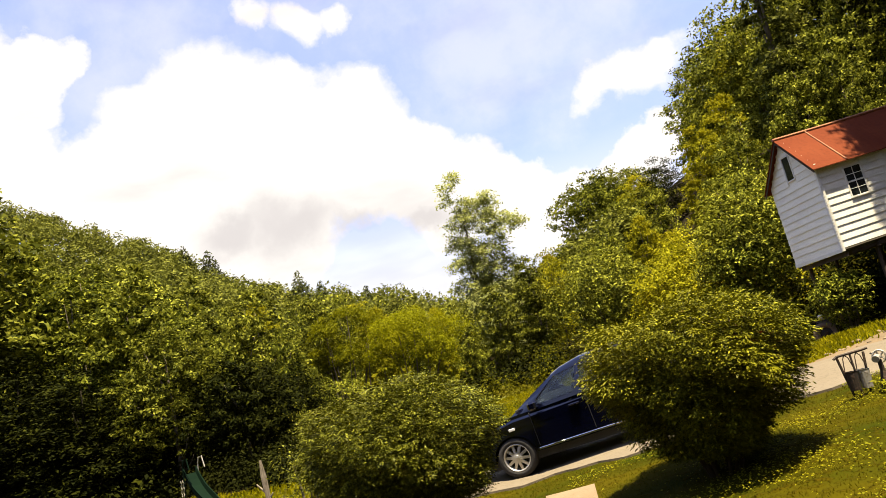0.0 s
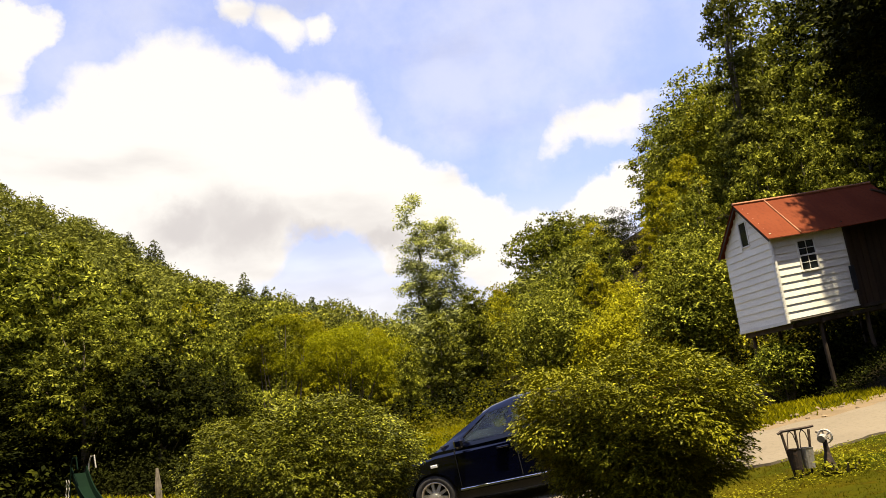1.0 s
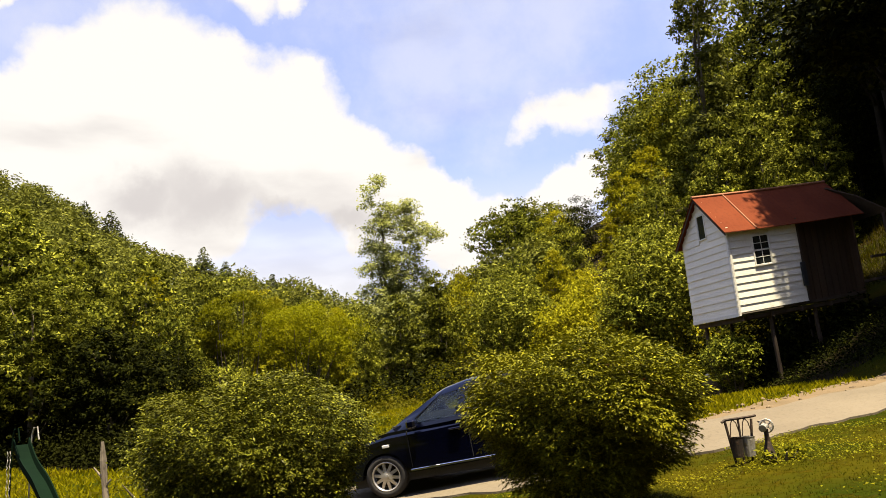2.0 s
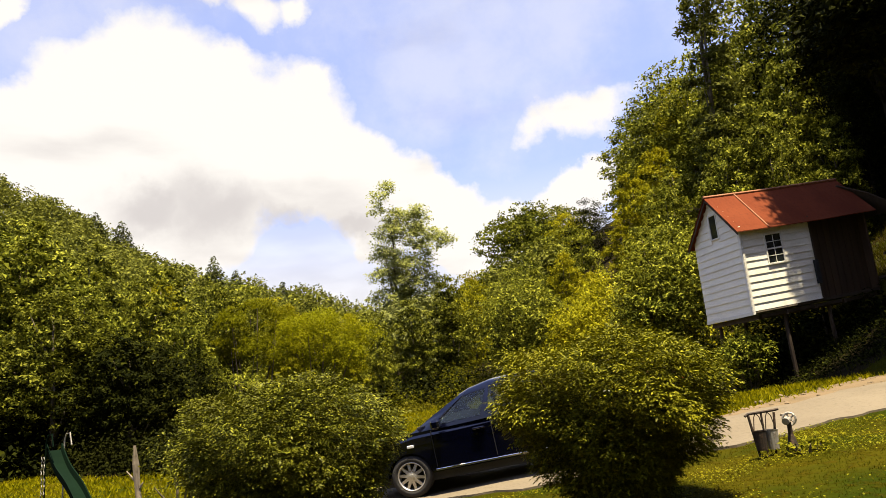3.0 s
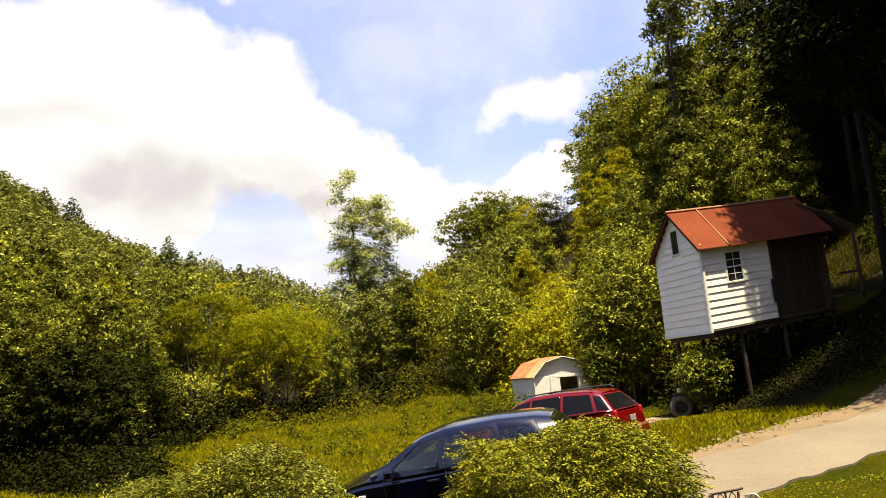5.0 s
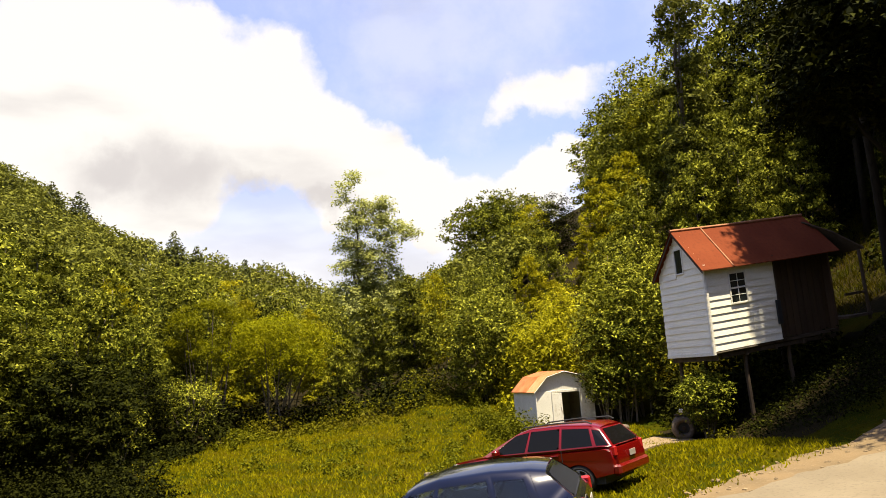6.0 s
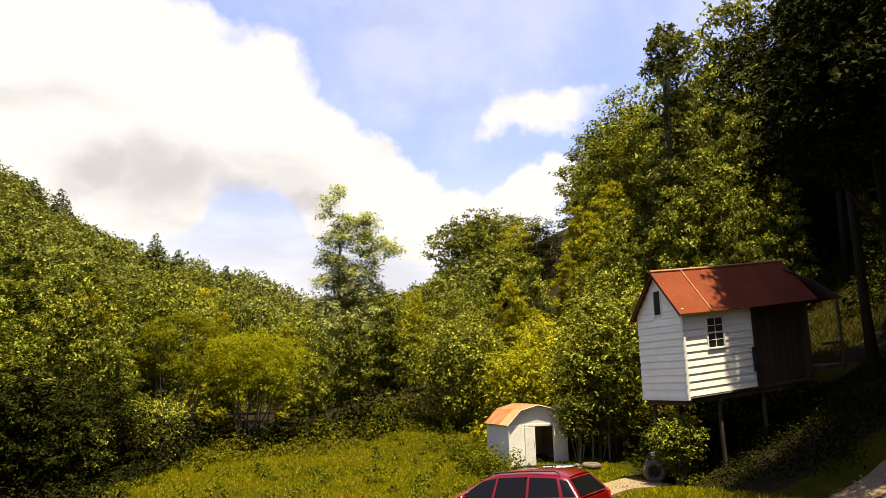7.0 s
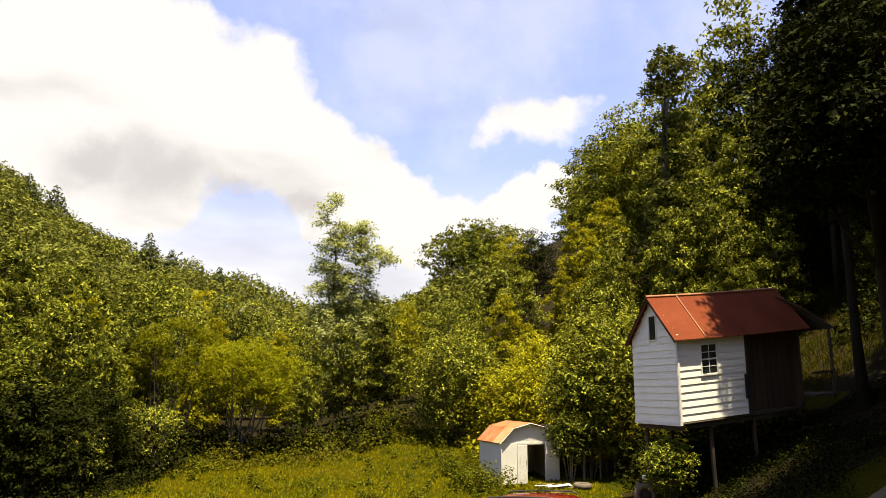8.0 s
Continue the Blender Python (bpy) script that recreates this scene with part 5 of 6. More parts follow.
# ---- pole shelter beside the tin shed, sunk under vines ----
def build_pole_shelter():
    x0, y0 = 10.75, 34.4
    t = thing("pole_shelter", pose(x0, y0, gz(x0, y0), 0, 0, 13), "open pole shelter with pale posts sunk under vines", "shelter")
    for x, y, h in ((0.15, 0.0, 2.0), (0.85, -0.05, 1.9), (1.75, 0.0, 2.0), (2.6, 0.05, 1.9), (0.15, 2.2, 2.2), (2.6, 2.2, 2.2)):
        bm = bmesh.new()
        tube(bm, [(x, y, -0.4), (x + 0.03, y, h * 0.5), (x, y, h)], [0.055, 0.05, 0.045], 7)
        part("post", bm, M["grey_wood"], t)
    for y, z in ((0.0, 2.0), (2.2, 2.25)):
        boxed("beam", (-0.05, y - 0.05, z), (2.8, y + 0.05, z + 0.12), M["dark_wood"], t)
    for k in range(5):
        bm = bmesh.new()
        box(bm, (-0.1 + k * 0.6, -0.3, 0.0), (0.47 + k * 0.6, 2.55, 0.03), 0.004)
        bm.transform(Matrix.Translation((0, 0, 2.16)) @ Matrix.Rotation(radians(5.5), 4, "X"))
        part("roof_board", bm, M["dark_wood"], t)
    boxed("back_board", (-0.05, 2.26, 0.0), (2.8, 2.31, 2.2), M["dark_wood"], t)
    return t


build_pole_shelter()


# ---- cars ----
def car_wheel(parent, x, y, r, width, spokes, side):
    """A wheel with tyre and spoked alloy rim; side is +1 for the car's left."""
    w = new("wheel")
    w.parent = parent
    w.matrix_basis = Matrix.Translation((x, y, r)) @ Matrix.Rotation(radians(90) * (-side), 4, "X") @ Matrix.Rotation(0.3 * x, 4, "Z")

    def lathe(prof, n=36):
        bm = bmesh.new()
        rings = [[bm.verts.new((rr * math.cos(2 * math.pi * k / n), rr * math.sin(2 * math.pi * k / n), z)) for k in range(n)] for rr, z in prof]
        for a, b in zip(rings, rings[1:]):
            for k in range(n):
                bm.faces.new((a[k], a[(k + 1) % n], b[(k + 1) % n], b[k]))
        bmesh.ops.recalc_face_normals(bm, faces=bm.faces)
        return bm

    h = width / 2
    part("tyre", lathe([(r * 0.66, -h * 0.9), (r * 0.82, -h), (r * 0.96, -h * 0.86), (r, -h * 0.5), (r, h * 0.5), (r * 0.96, h * 0.86), (r * 0.82, h), (r * 0.66, h * 0.9), (r * 0.66, -h * 0.9)]), M["rubber"], w, smooth=True)
    rim = part("rim", lathe([(r * 0.60, -h * 0.85), (r * 0.60, h * 0.5), (r * 0.64, h * 0.88), (r * 0.685, h * 0.94), (r * 0.69, h * 0.80), (r * 0.665, -h * 0.9)]), M["alloy"], w, smooth=True)
    part("brake_disc", lathe([(0.01, -h * 0.3), (r * 0.5, -h * 0.3), (r * 0.5, -h * 0.15), (0.01, -h * 0.15)]), M["iron"], w)
    part("hub", lathe([(0.001, h * 0.95), (r * 0.13, h * 0.9), (r * 0.17, h * 0.5), (0.001, h * 0.4)], 16), M["alloy"], w)
    for k in range(spokes):
        bm = bmesh.new()
        a = 2 * math.pi * k / spokes
        v = []
        for rr, ww, z in ((r * 0.10, 0.030, h * 0.86), (r * 0.62, 0.022, h * 0.66)):
            for s in (-1, 1):
                for dz in (0, -0.03):
                    v.append(bm.verts.new((rr * math.cos(a) - s * ww * math.sin(a), rr * math.sin(a) + s * ww * math.cos(a), z + dz)))
        for f in ((0, 2, 6, 4), (1, 5, 7, 3), (0, 4, 5, 1), (2, 3, 7, 6), (0, 1, 3, 2), (4, 6, 7, 5)):
            bm.faces.new([v[i] for i in f])
        bmesh.ops.recalc_face_normals(bm, faces=bm.faces)
        part("spoke", bm, M["alloy"], w)
    return w


def smooth_angle(ob, degrees=38):
    ob.data.shade_smooth()
    ob.data.set_sharp_from_angle(angle=radians(degrees))
    return ob


def arch(x, r, z0, n=10):
    """Points of a wheel arch, from back to front, over an axle at x."""
    a0 = math.asin(min(0.95, (z0 - 0.34) / r)) if z0 > 0.34 else 0.0
    return [(x - r * math.cos(a0 + (math.pi - 2 * a0) * k / n), 0.34 + r * math.sin(a0 + (math.pi - 2 * a0) * k / n)) for k in range(n + 1)]


def build_car(name, m, label, paint, spec):
    """x ahead, y to the car's left, z up."""
    c = thing(name, m, label, "car")
    W = spec["half_width"]
    ax_f, ax_r, R = spec["front_axle"], spec["rear_axle"], spec["arch"]
    low = spec["sill"]
    outline = [spec["tail_low"]] + arch(ax_r, R, low) + arch(ax_f, R, low) + spec["nose"] + spec["belt"] + spec["tail"]
    bm = bmesh.new()
    rows = []
    for y, s in ((-W, 1), (W, 1)):
        rows.append([bm.verts.new((x, y, z)) for x, z in outline])
    n = len(outline)
    bm.faces.new(rows[0][::-1])
    bm.faces.new(rows[1])
    for i in range(n):
        bm.faces.new((rows[0][i], rows[0][(i + 1) % n], rows[1][(i + 1) % n], rows[1][i]))
    bmesh.ops.recalc_face_normals(bm, faces=bm.faces)
    long_edges = [e for r in rows for e in {e for v in r for e in v.link_edges} if abs(e.verts[0].co.y - e.verts[1].co.y) < 1e-4 and min(e.verts[0].co.z, e.verts[1].co.z) > 0.5
                  and not (abs((e.verts[0].co.x + e.verts[1].co.x) / 2 - ax_f) < R * 1.01 and max(v.co.z for v in e.verts) < 0.34 + R * 1.01)
                  and not (abs((e.verts[0].co.x + e.verts[1].co.x) / 2 - ax_r) < R * 1.01 and max(v.co.z for v in e.verts) < 0.34 + R * 1.01)]
    bmesh.ops.bevel(bm, geom=list(set(long_edges)), offset=0.10, segments=3, affect="EDGES", clamp_overlap=True)
    # plan taper at nose and tail
    for v in bm.verts:
        f = max(0.0, (v.co.x - (ax_f + 0.1)) / 1.0)
        b = max(0.0, (-(v.co.x) + (ax_r - 0.2)) / 1.0)
        v.co.y *= 1 - 0.16 * f * f - 0.10 * b * b
    body = smooth_angle(part("body", bm, paint, c))
    # cabin
    bm = bmesh.new()
    st = spec["cabin"]
    L = []

    def at(i, f, h, s):
        """Point on the cabin's side between stations, f along, h up."""
        (xb, zb, wb), (xt, zt, wt) = st[i]
        (xb2, zb2, wb2), (xt2, zt2, wt2) = st[i + 1]
        b = Vector((xb, s * wb, zb)).lerp(Vector((xb2, s * wb2, zb2)), f)
        t = Vector((xt, s * wt, zt - 0.02)).lerp(Vector((xt2, s * wt2, zt2 - 0.02)), f)
        p = b.lerp(t, h)
        p.y += s * 0.05 * 4 * h * (1 - h) * 0.5
        return p

    def ends(b, t, h0, h1, inset):
        lo = [Vector((b[0], s * (b[2] - inset), b[1])) for s in (-1, 1)]
        hi = [Vector((t[0], s * (t[2] - inset), t[1])) for s in (-1, 1)]
        return [lo[0].lerp(hi[0], h0), lo[1].lerp(hi[1], h0), lo[1].lerp(hi[1], h1), lo[0].lerp(hi[0], h1)]
    for (xb, zb, wb), (xt, zt, wt) in st:
        col = []
        for s in (-1, 1):
            lowv = bm.verts.new((xb, s * wb, zb))
            mid = bm.verts.new(((xb + xt) / 2, s * ((wb + wt) / 2 + 0.025), (zb + zt) / 2))
            top = bm.verts.new((xt, s * wt, zt - 0.02))
            crown = bm.verts.new((xt, s * wt * 0.80, zt + 0.015))
            col.append((lowv, mid, top, crown))
        centre = bm.verts.new((xt, 0, zt + 0.035))
        L.append((col, centre))
    holes = {w[0]: w for w in spec["side_windows"]}
    for i, ((a, ca), (b, cb)) in enumerate(zip(L, L[1:])):
        for s in (0, 1):
            if i in holes:
                _, f0, f1, h0, h1 = holes[i]
                sg = -1 if s == 0 else 1
                o = [a[s][0], b[s][0], b[s][2], a[s][2]]
                q = [bm.verts.new(at(i, f, h, sg)) for f, h in ((f0, h0), (f1, h0), (f1, h1), (f0, h1))]
                for k in range(4):
                    bm.faces.new((o[k], o[(k + 1) % 4], q[(k + 1) % 4], q[k]))
            else:
                for k in range(2):
                    bm.faces.new((a[s][k], b[s][k], b[s][k + 1], a[s][k + 1]))
            bm.faces.new((a[s][2], b[s][2], b[s][3], a[s][3]))
            bm.faces.new((a[s][3], b[s][3], cb, ca))
    for (col, centre) in (L[0], L[-1]):
        bm.faces.new((col[0][2], col[0][3], centre, col[1][3], col[1][2]))
        front = col is L[0][0]
        bb, tt = st[0] if front else st[-1]
        q = [bm.verts.new(p) for p in (ends(bb, tt, 0.06, 0.95, 0.07) if front else ends(bb, tt, 0.05, 0.90, 0.09))]
        o = [col[0][0], col[1][0], col[1][2], col[0][2]]
        for k in range(4):
            bm.faces.new((o[k], o[(k + 1) % 4], q[(k + 1) % 4], q[k]))
    bmesh.ops.recalc_face_normals(bm, faces=bm.faces)
    cabin = smooth_angle(part("cabin", bm, paint, c), 50)
    # glass
    def pane(quad, name, material, lab="", out=0.008, thick=0.012):
        q = [Vector(p) for p in quad]
        nrm = (q[1] - q[0]).cross(q[3] - q[0]).normalized()
        mid = sum(q, Vector()) / 4
        ref = mid - Vector((mid.x * 0.5, 0, 0.9))
        if nrm.dot(ref) < 0:
            nrm = -nrm
        bm2 = bmesh.new()
        o = [bm2.verts.new(p + nrm * out) for p in q]
        i = [bm2.verts.new(p - nrm * thick) for p in q]
        bm2.faces.new(o)
        bm2.faces.new(i[::-1])
        for k in range(4):
            bm2.faces.new((o[k], i[k], i[(k + 1) % 4], o[(k + 1) % 4]))
        bmesh.ops.recalc_face_normals(bm2, faces=bm2.faces)
        es = [e for e in bm2.edges if abs((e.verts[0].co - e.verts[1].co).dot(nrm)) > 0.5 * (out + thick)]
        bmesh.ops.bevel(bm2, geom=es, offset=0.05, segments=3, affect="EDGES", clamp_overlap=True)
        return part(name, bm2, material, cabin, lab)

    for s in (-1, 1):
        for i, f0, f1, h0, h1 in spec["side_windows"]:
            pane([at(i, f0, h0, s), at(i, f1, h0, s), at(i, f1, h1, s), at(i, f0, h1, s)], "side_window", M["car_glass"] if spec["bright"] else M["dark_glass"], out=0.004)
    (b0, t0), (bn, tn) = st[0], st[-1]
    pane(ends(b0, t0, 0.06, 0.95, 0.07), "windscreen", M["car_glass"], out=0.004)
    pane(ends(bn, tn, 0.05, 0.90, 0.09), "rear_window", M["dark_glass"], "dark tinted rear window", out=0.004)
    # wheels
    for x in (ax_f, ax_r):
        for s in (1, -1):
            car_wheel(c, x, s * (W - 0.115), spec["wheel"], 0.23, spec["spokes"], s)
    for x in (ax_f, ax_r):
        boxed("wheel_well", (x - R * 0.98, -W + 0.24, 0.30), (x + R * 0.98, W - 0.24, 0.34 + R * 0.9), M["black_plastic"], c)
    boxed("underbody", (ax_r - 0.6, -W + 0.1, 0.22), (ax_f + 0.6, W - 0.1, low + 0.06), M["black_plastic"], c)
    # door seams, handles, trim
    for s in (1, -1):
        y = s * (W + 0.002)
        for x, z0, z1 in spec["seams"]:
            boxed("door_seam", (x - 0.006, min(y, y - s * 0.02), z0), (x + 0.006, max(y, y - s * 0.02), z1), M["black_plastic"], c, bevel=0.0)
        for x, z in spec["handles"]:
            boxed("door_handle", (x - 0.10, min(y - s * 0.01, y + s * 0.035), z - 0.018), (x + 0.10, max(y - s * 0.01, y + s * 0.035), z + 0.018), paint, c, bevel=0.012)
        x0, x1, z = spec["moulding"]
        boxed("side_moulding", (x0, min(y - s * 0.01, y + s * 0.022), z - 0.018), (x1, max(y - s * 0.01, y + s * 0.022), z + 0.018), M["chrome"] if spec["bright"] else paint, c, bevel=0.008)
        mx, mz = spec["mirror"]
        bm = bmesh.new()
        box(bm, (mx - 0.09, 0, mz - 0.07), (mx + 0.07, 0.20, mz + 0.09), 0.035)
        bm.transform(Matrix.Translation((0, s * (W - 0.10) if s > 0 else -(W - 0.10) - 0.20, 0)) @ Matrix.Translation((0, 0.03 * s, 0)))
        part("wing_mirror", bm, paint, c)
        sx, sz = spec["signal"]
        boxed("side_repeater", (sx - 0.06, min(y - s * 0.01, y + s * 0.012), sz - 0.025), (sx + 0.06, max(y - s * 0.01, y + s * 0.012), sz + 0.025), M["clear_lens"], c, bevel=0.008)
        hx, hz = spec["headlight"]
        boxed("headlight", (hx - 0.30, min(s * (W - 0.32), s * (W - 0.055)), hz - 0.09), (hx, max(s * (W - 0.32), s * (W - 0.055)), hz + 0.07), M["clear_lens"], c, bevel=0.05)
        tx, tz0, tz1 = spec["taillight"]
        boxed("tail_lamp", (tx + 0.02, min(s * (W - 0.22), s * (W - 0.105)), tz0), (tx + 0.2, max(s * (W - 0.22), s * (W - 0.105)), tz1), M["red_lens"], c, bevel=0.03)
        if not spec["rails"]:
            continue
        rx0, rx1, rz, ry = spec["rails"]
        bm = bmesh.new()
        tube(bm, [(rx0, s * ry, rz - 0.05), (rx0 - 0.12, s * ry, rz + 0.02), ((rx0 + rx1) / 2, s * ry, rz + 0.045), (rx1 + 0.12, s * ry, rz + 0.02), (rx1, s * ry, rz - 0.05)], 0.02, 6)
        part("roof_rail", bm, M["black_plastic"] if not spec["bright"] else paint, c)
    bx = spec["bumper"]
    bm = bmesh.new()
    box(bm, (bx - 0.10, -W + 0.06, 0.42), (bx + 0.12, W - 0.06, 0.70), 0.06)
    part("rear_bumper", bm, paint if spec["paint_bumper"] else M["black_plastic"], c)
    boxed("number_plate", (bx - 0.075, -0.16, 0.82), (bx - 0.055, 0.16, 0.97), M["pale_metal"], c, "plain pale plate", bevel=0.004)
    nx = spec["nose_x"]
    bm = bmesh.new()
    box(bm, (nx - 0.14, -W + 0.20, 0.34), (nx + 0.03, W - 0.20, 0.58), 0.05)
    part("front_bumper", bm, paint, c)
    boxed("grille", (nx - 0.02, -0.42, 0.60), (nx + 0.02, 0.42, 0.78), M["black_plastic"], c, bevel=0.015)
    # cabin floor and seats seen through the glass
    boxed("cabin_floor", (spec["cabin"][-1][0][0] + 0.15, -W + 0.14, 1.0), (spec["cabin"][0][0][0] - 0.15, W - 0.14, spec["cabin"][-1][0][1] + 0.012), M["interior"], c, bevel=0.0)
    for x in spec["seats"]:
        for s in (0.38, -0.38):
            bm = bmesh.new()
            box(bm, (x - 0.12, s - 0.24, 1.1), (x + 0.02, s + 0.24, 1.30), 0.05)
            box(bm, (x - 0.12, s - 0.12, 1.32), (x - 0.02, s + 0.12, 1.46), 0.03)
            part("seat", bm, M["interior"], c)
    return c


BLUE = dict(half_width=0.93, front_axle=1.41, rear_axle=-1.41, arch=0.41, wheel=0.36, sill=0.36, spokes=10, tail_low=(-2.30, 0.44),
            nose=[(2.20, 0.34), (2.36, 0.50), (2.38, 0.70), (2.26, 0.86), (1.95, 0.97)], belt=[(1.28, 1.07), (0.4, 1.08), (-1.2, 1.13), (-2.15, 1.17)],
            tail=[(-2.36, 1.05), (-2.42, 0.75), (-2.40, 0.55)],
            cabin=[((1.34, 1.05, 0.80), (0.42, 1.55, 0.60)), ((1.00, 1.06, 0.84), (0.22, 1.62, 0.62)), ((0.0, 1.08, 0.87), (-0.15, 1.68, 0.64)),
                   ((-1.05, 1.12, 0.87), (-1.0, 1.68, 0.63)), ((-1.75, 1.15, 0.85), (-1.62, 1.62, 0.60)), ((-2.26, 1.14, 0.80), (-1.86, 1.56, 0.56))],
            side_windows=[(1, 0.05, 0.93, 0.12, 0.84), (2, 0.04, 0.92, 0.12, 0.84), (3, 0.06, 0.80, 0.22, 0.80)],
            seams=[(0.92, 0.45, 1.05), (-0.12, 0.45, 1.07), (-1.02, 0.78, 1.10)], handles=[(0.10, 0.95), (-0.90, 0.99)], moulding=(-0.95, 0.95, 0.40), bright=True,
            mirror=(0.80, 1.14), signal=(1.32, 0.86), headlight=(2.26, 0.80), taillight=(-2.42, 0.88, 1.12), rails=None, bumper=-2.36, nose_x=2.36, seats=(0.1, -0.85), paint_bumper=True)
RED = dict(half_width=0.93, front_axle=1.40, rear_axle=-1.36, arch=0.42, wheel=0.37, sill=0.40, spokes=6, tail_low=(-2.22, 0.48),
           nose=[(2.20, 0.42), (2.34, 0.55), (2.34, 0.88), (2.24, 1.00)], belt=[(1.28, 1.12), (0.4, 1.14), (-1.2, 1.16), (-2.10, 1.18)],
           tail=[(-2.28, 1.10), (-2.34, 0.80), (-2.32, 0.58)],
           cabin=[((1.36, 1.10, 0.82), (0.48, 1.60, 0.62)), ((1.08, 1.12, 0.87), (0.26, 1.69, 0.65)), ((0.0, 1.14, 0.90), (-0.10, 1.77, 0.67)),
                  ((-0.95, 1.15, 0.90), (-0.95, 1.78, 0.67)), ((-1.85, 1.17, 0.88), (-1.70, 1.72, 0.65)), ((-2.26, 1.16, 0.82), (-1.92, 1.64, 0.60))],
           side_windows=[(1, 0.04, 0.96, 0.06, 0.90), (2, 0.04, 0.96, 0.06, 0.90), (3, 0.04, 0.94, 0.08, 0.88), (4, 0.10, 0.80, 0.08, 0.84)],
           seams=[(0.98, 0.5, 1.1), (-0.02, 0.5, 1.12), (-0.98, 0.85, 1.14)], handles=[(0.20, 1.00), (-0.80, 1.02)], moulding=(-0.85, 0.95, 0.66), bright=False,
           mirror=(0.85, 1.20), signal=(1.95, 0.85), headlight=(2.30, 0.90), taillight=(-2.34, 0.90, 1.16), rails=(0.2, -1.75, 1.80, 0.64), bumper=-2.30, nose_x=2.32, seats=(0.15, -0.8), paint_bumper=True)


def parked(x, y, yaw):
    """A pose on the sloping ground, facing yaw degrees from +x."""
    a = radians(yaw)
    d = Vector((math.cos(a), math.sin(a), 0))
    s = Vector((-d.y, d.x, 0))
    zf = gz(x + 1.4 * d.x, y + 1.4 * d.y)
    zb = gz(x - 1.4 * d.x, y - 1.4 * d.y)
    zl = gz(x + 0.8 * s.x, y + 0.8 * s.y)
    zr = gz(x - 0.8 * s.x, y - 0.8 * s.y)
    fx = (d * 2.8 + Vector((0, 0, zf - zb))).normalized()
    fy = (s * 1.6 + Vector((0, 0, zl - zr))).normalized()
    up = fx.cross(fy).normalized()
    fy = up.cross(fx)
    m = Matrix(((fx.x, fy.x, up.x), (fx.y, fy.y, up.y), (fx.z, fy.z, up.z))).to_4x4()
    return Matrix.Translation((x, y, (zf + zb) / 2 + 0.036)) @ m


build_car("crossover_car", parked(1.83, 13.85, 161) @ Matrix.Diagonal((1.05, 1.06, 1.0, 1)), "dark blue crossover car with bright alloy wheels on the driveway", M["blue_paint"], BLUE)
build_car("sport_utility_car", parked(4.95, 20.3, 139) @ Matrix.Diagonal((1.05, 1.06, 0.93, 1)), "red sport utility car with tinted windows parked beyond the driveway", M["red_paint"], RED)


# ---- lawn ornament: hanging tubs on a rack and an old hand-cranked wheel ----
def build_rack():
    t = thing("planter_rack", pose(4.69, 9.6, gz(4.69, 9.6), 0, 0, 8) @ Matrix.Diagonal((0.92, 0.92, 0.86, 1)), "dark iron rack with two hanging tubs on the lawn", "planter rack")
    for x in (-0.20, 0.20):
        bm = bmesh.new()
        tube(bm, [(x * 0.55, 0, -0.05), (x * 0.8, 0, 0.3), (x, 0, 0.62)], 0.018, 6)
        part("upright", bm, M["iron"], t)
    bm = bmesh.new()
    tube(bm, [(-0.25, 0, 0.60), (-0.2, 0, 0.63), (0.2, 0, 0.65), (0.27, 0, 0.66)], 0.02, 6)
    part("top_bar", bm, M["iron"], t)
    bm = bmesh.new()
    tube(bm, [(0, 0, -0.05), (0.0, 0, 0.64)], 0.015, 6)
    part("middle_post", bm, M["iron"], t)
    for x, mat_name in ((-0.085, "iron"), (0.095, "pale_metal")):
        bm = bmesh.new()
        rings = []
        for r, z in ((0.070, 0.10), (0.085, 0.36), (0.090, 0.38), (0.080, 0.38), (0.064, 0.12)):
            rings.append([bm.verts.new((x + r * math.cos(6.283 * k / 14), r * math.sin(6.283 * k / 14) - 0.02, z)) for k in range(14)])
        for a, b in zip(rings, rings[1:]):
            for k in range(14):
                bm.faces.new((a[k], a[(k + 1) % 14], b[(k + 1) % 14], b[k]))
        bm.faces.new(rings[0][::-1])
        bm.faces.new(rings[-1])
        bmesh.ops.recalc_face_normals(bm, faces=bm.faces)
        part("tub", bm, M[mat_name], t)
        bm = bmesh.new()
        tube(bm, [(x - 0.08, -0.02, 0.36), (x - 0.04, -0.01, 0.58), (x, 0, 0.63)], 0.008, 5)
        tube(bm, [(x + 0.08, -0.02, 0.36), (x + 0.04, -0.01, 0.58), (x, 0, 0.63)], 0.008, 5)
        part("hanger", bm, M["iron"], t)
    return t


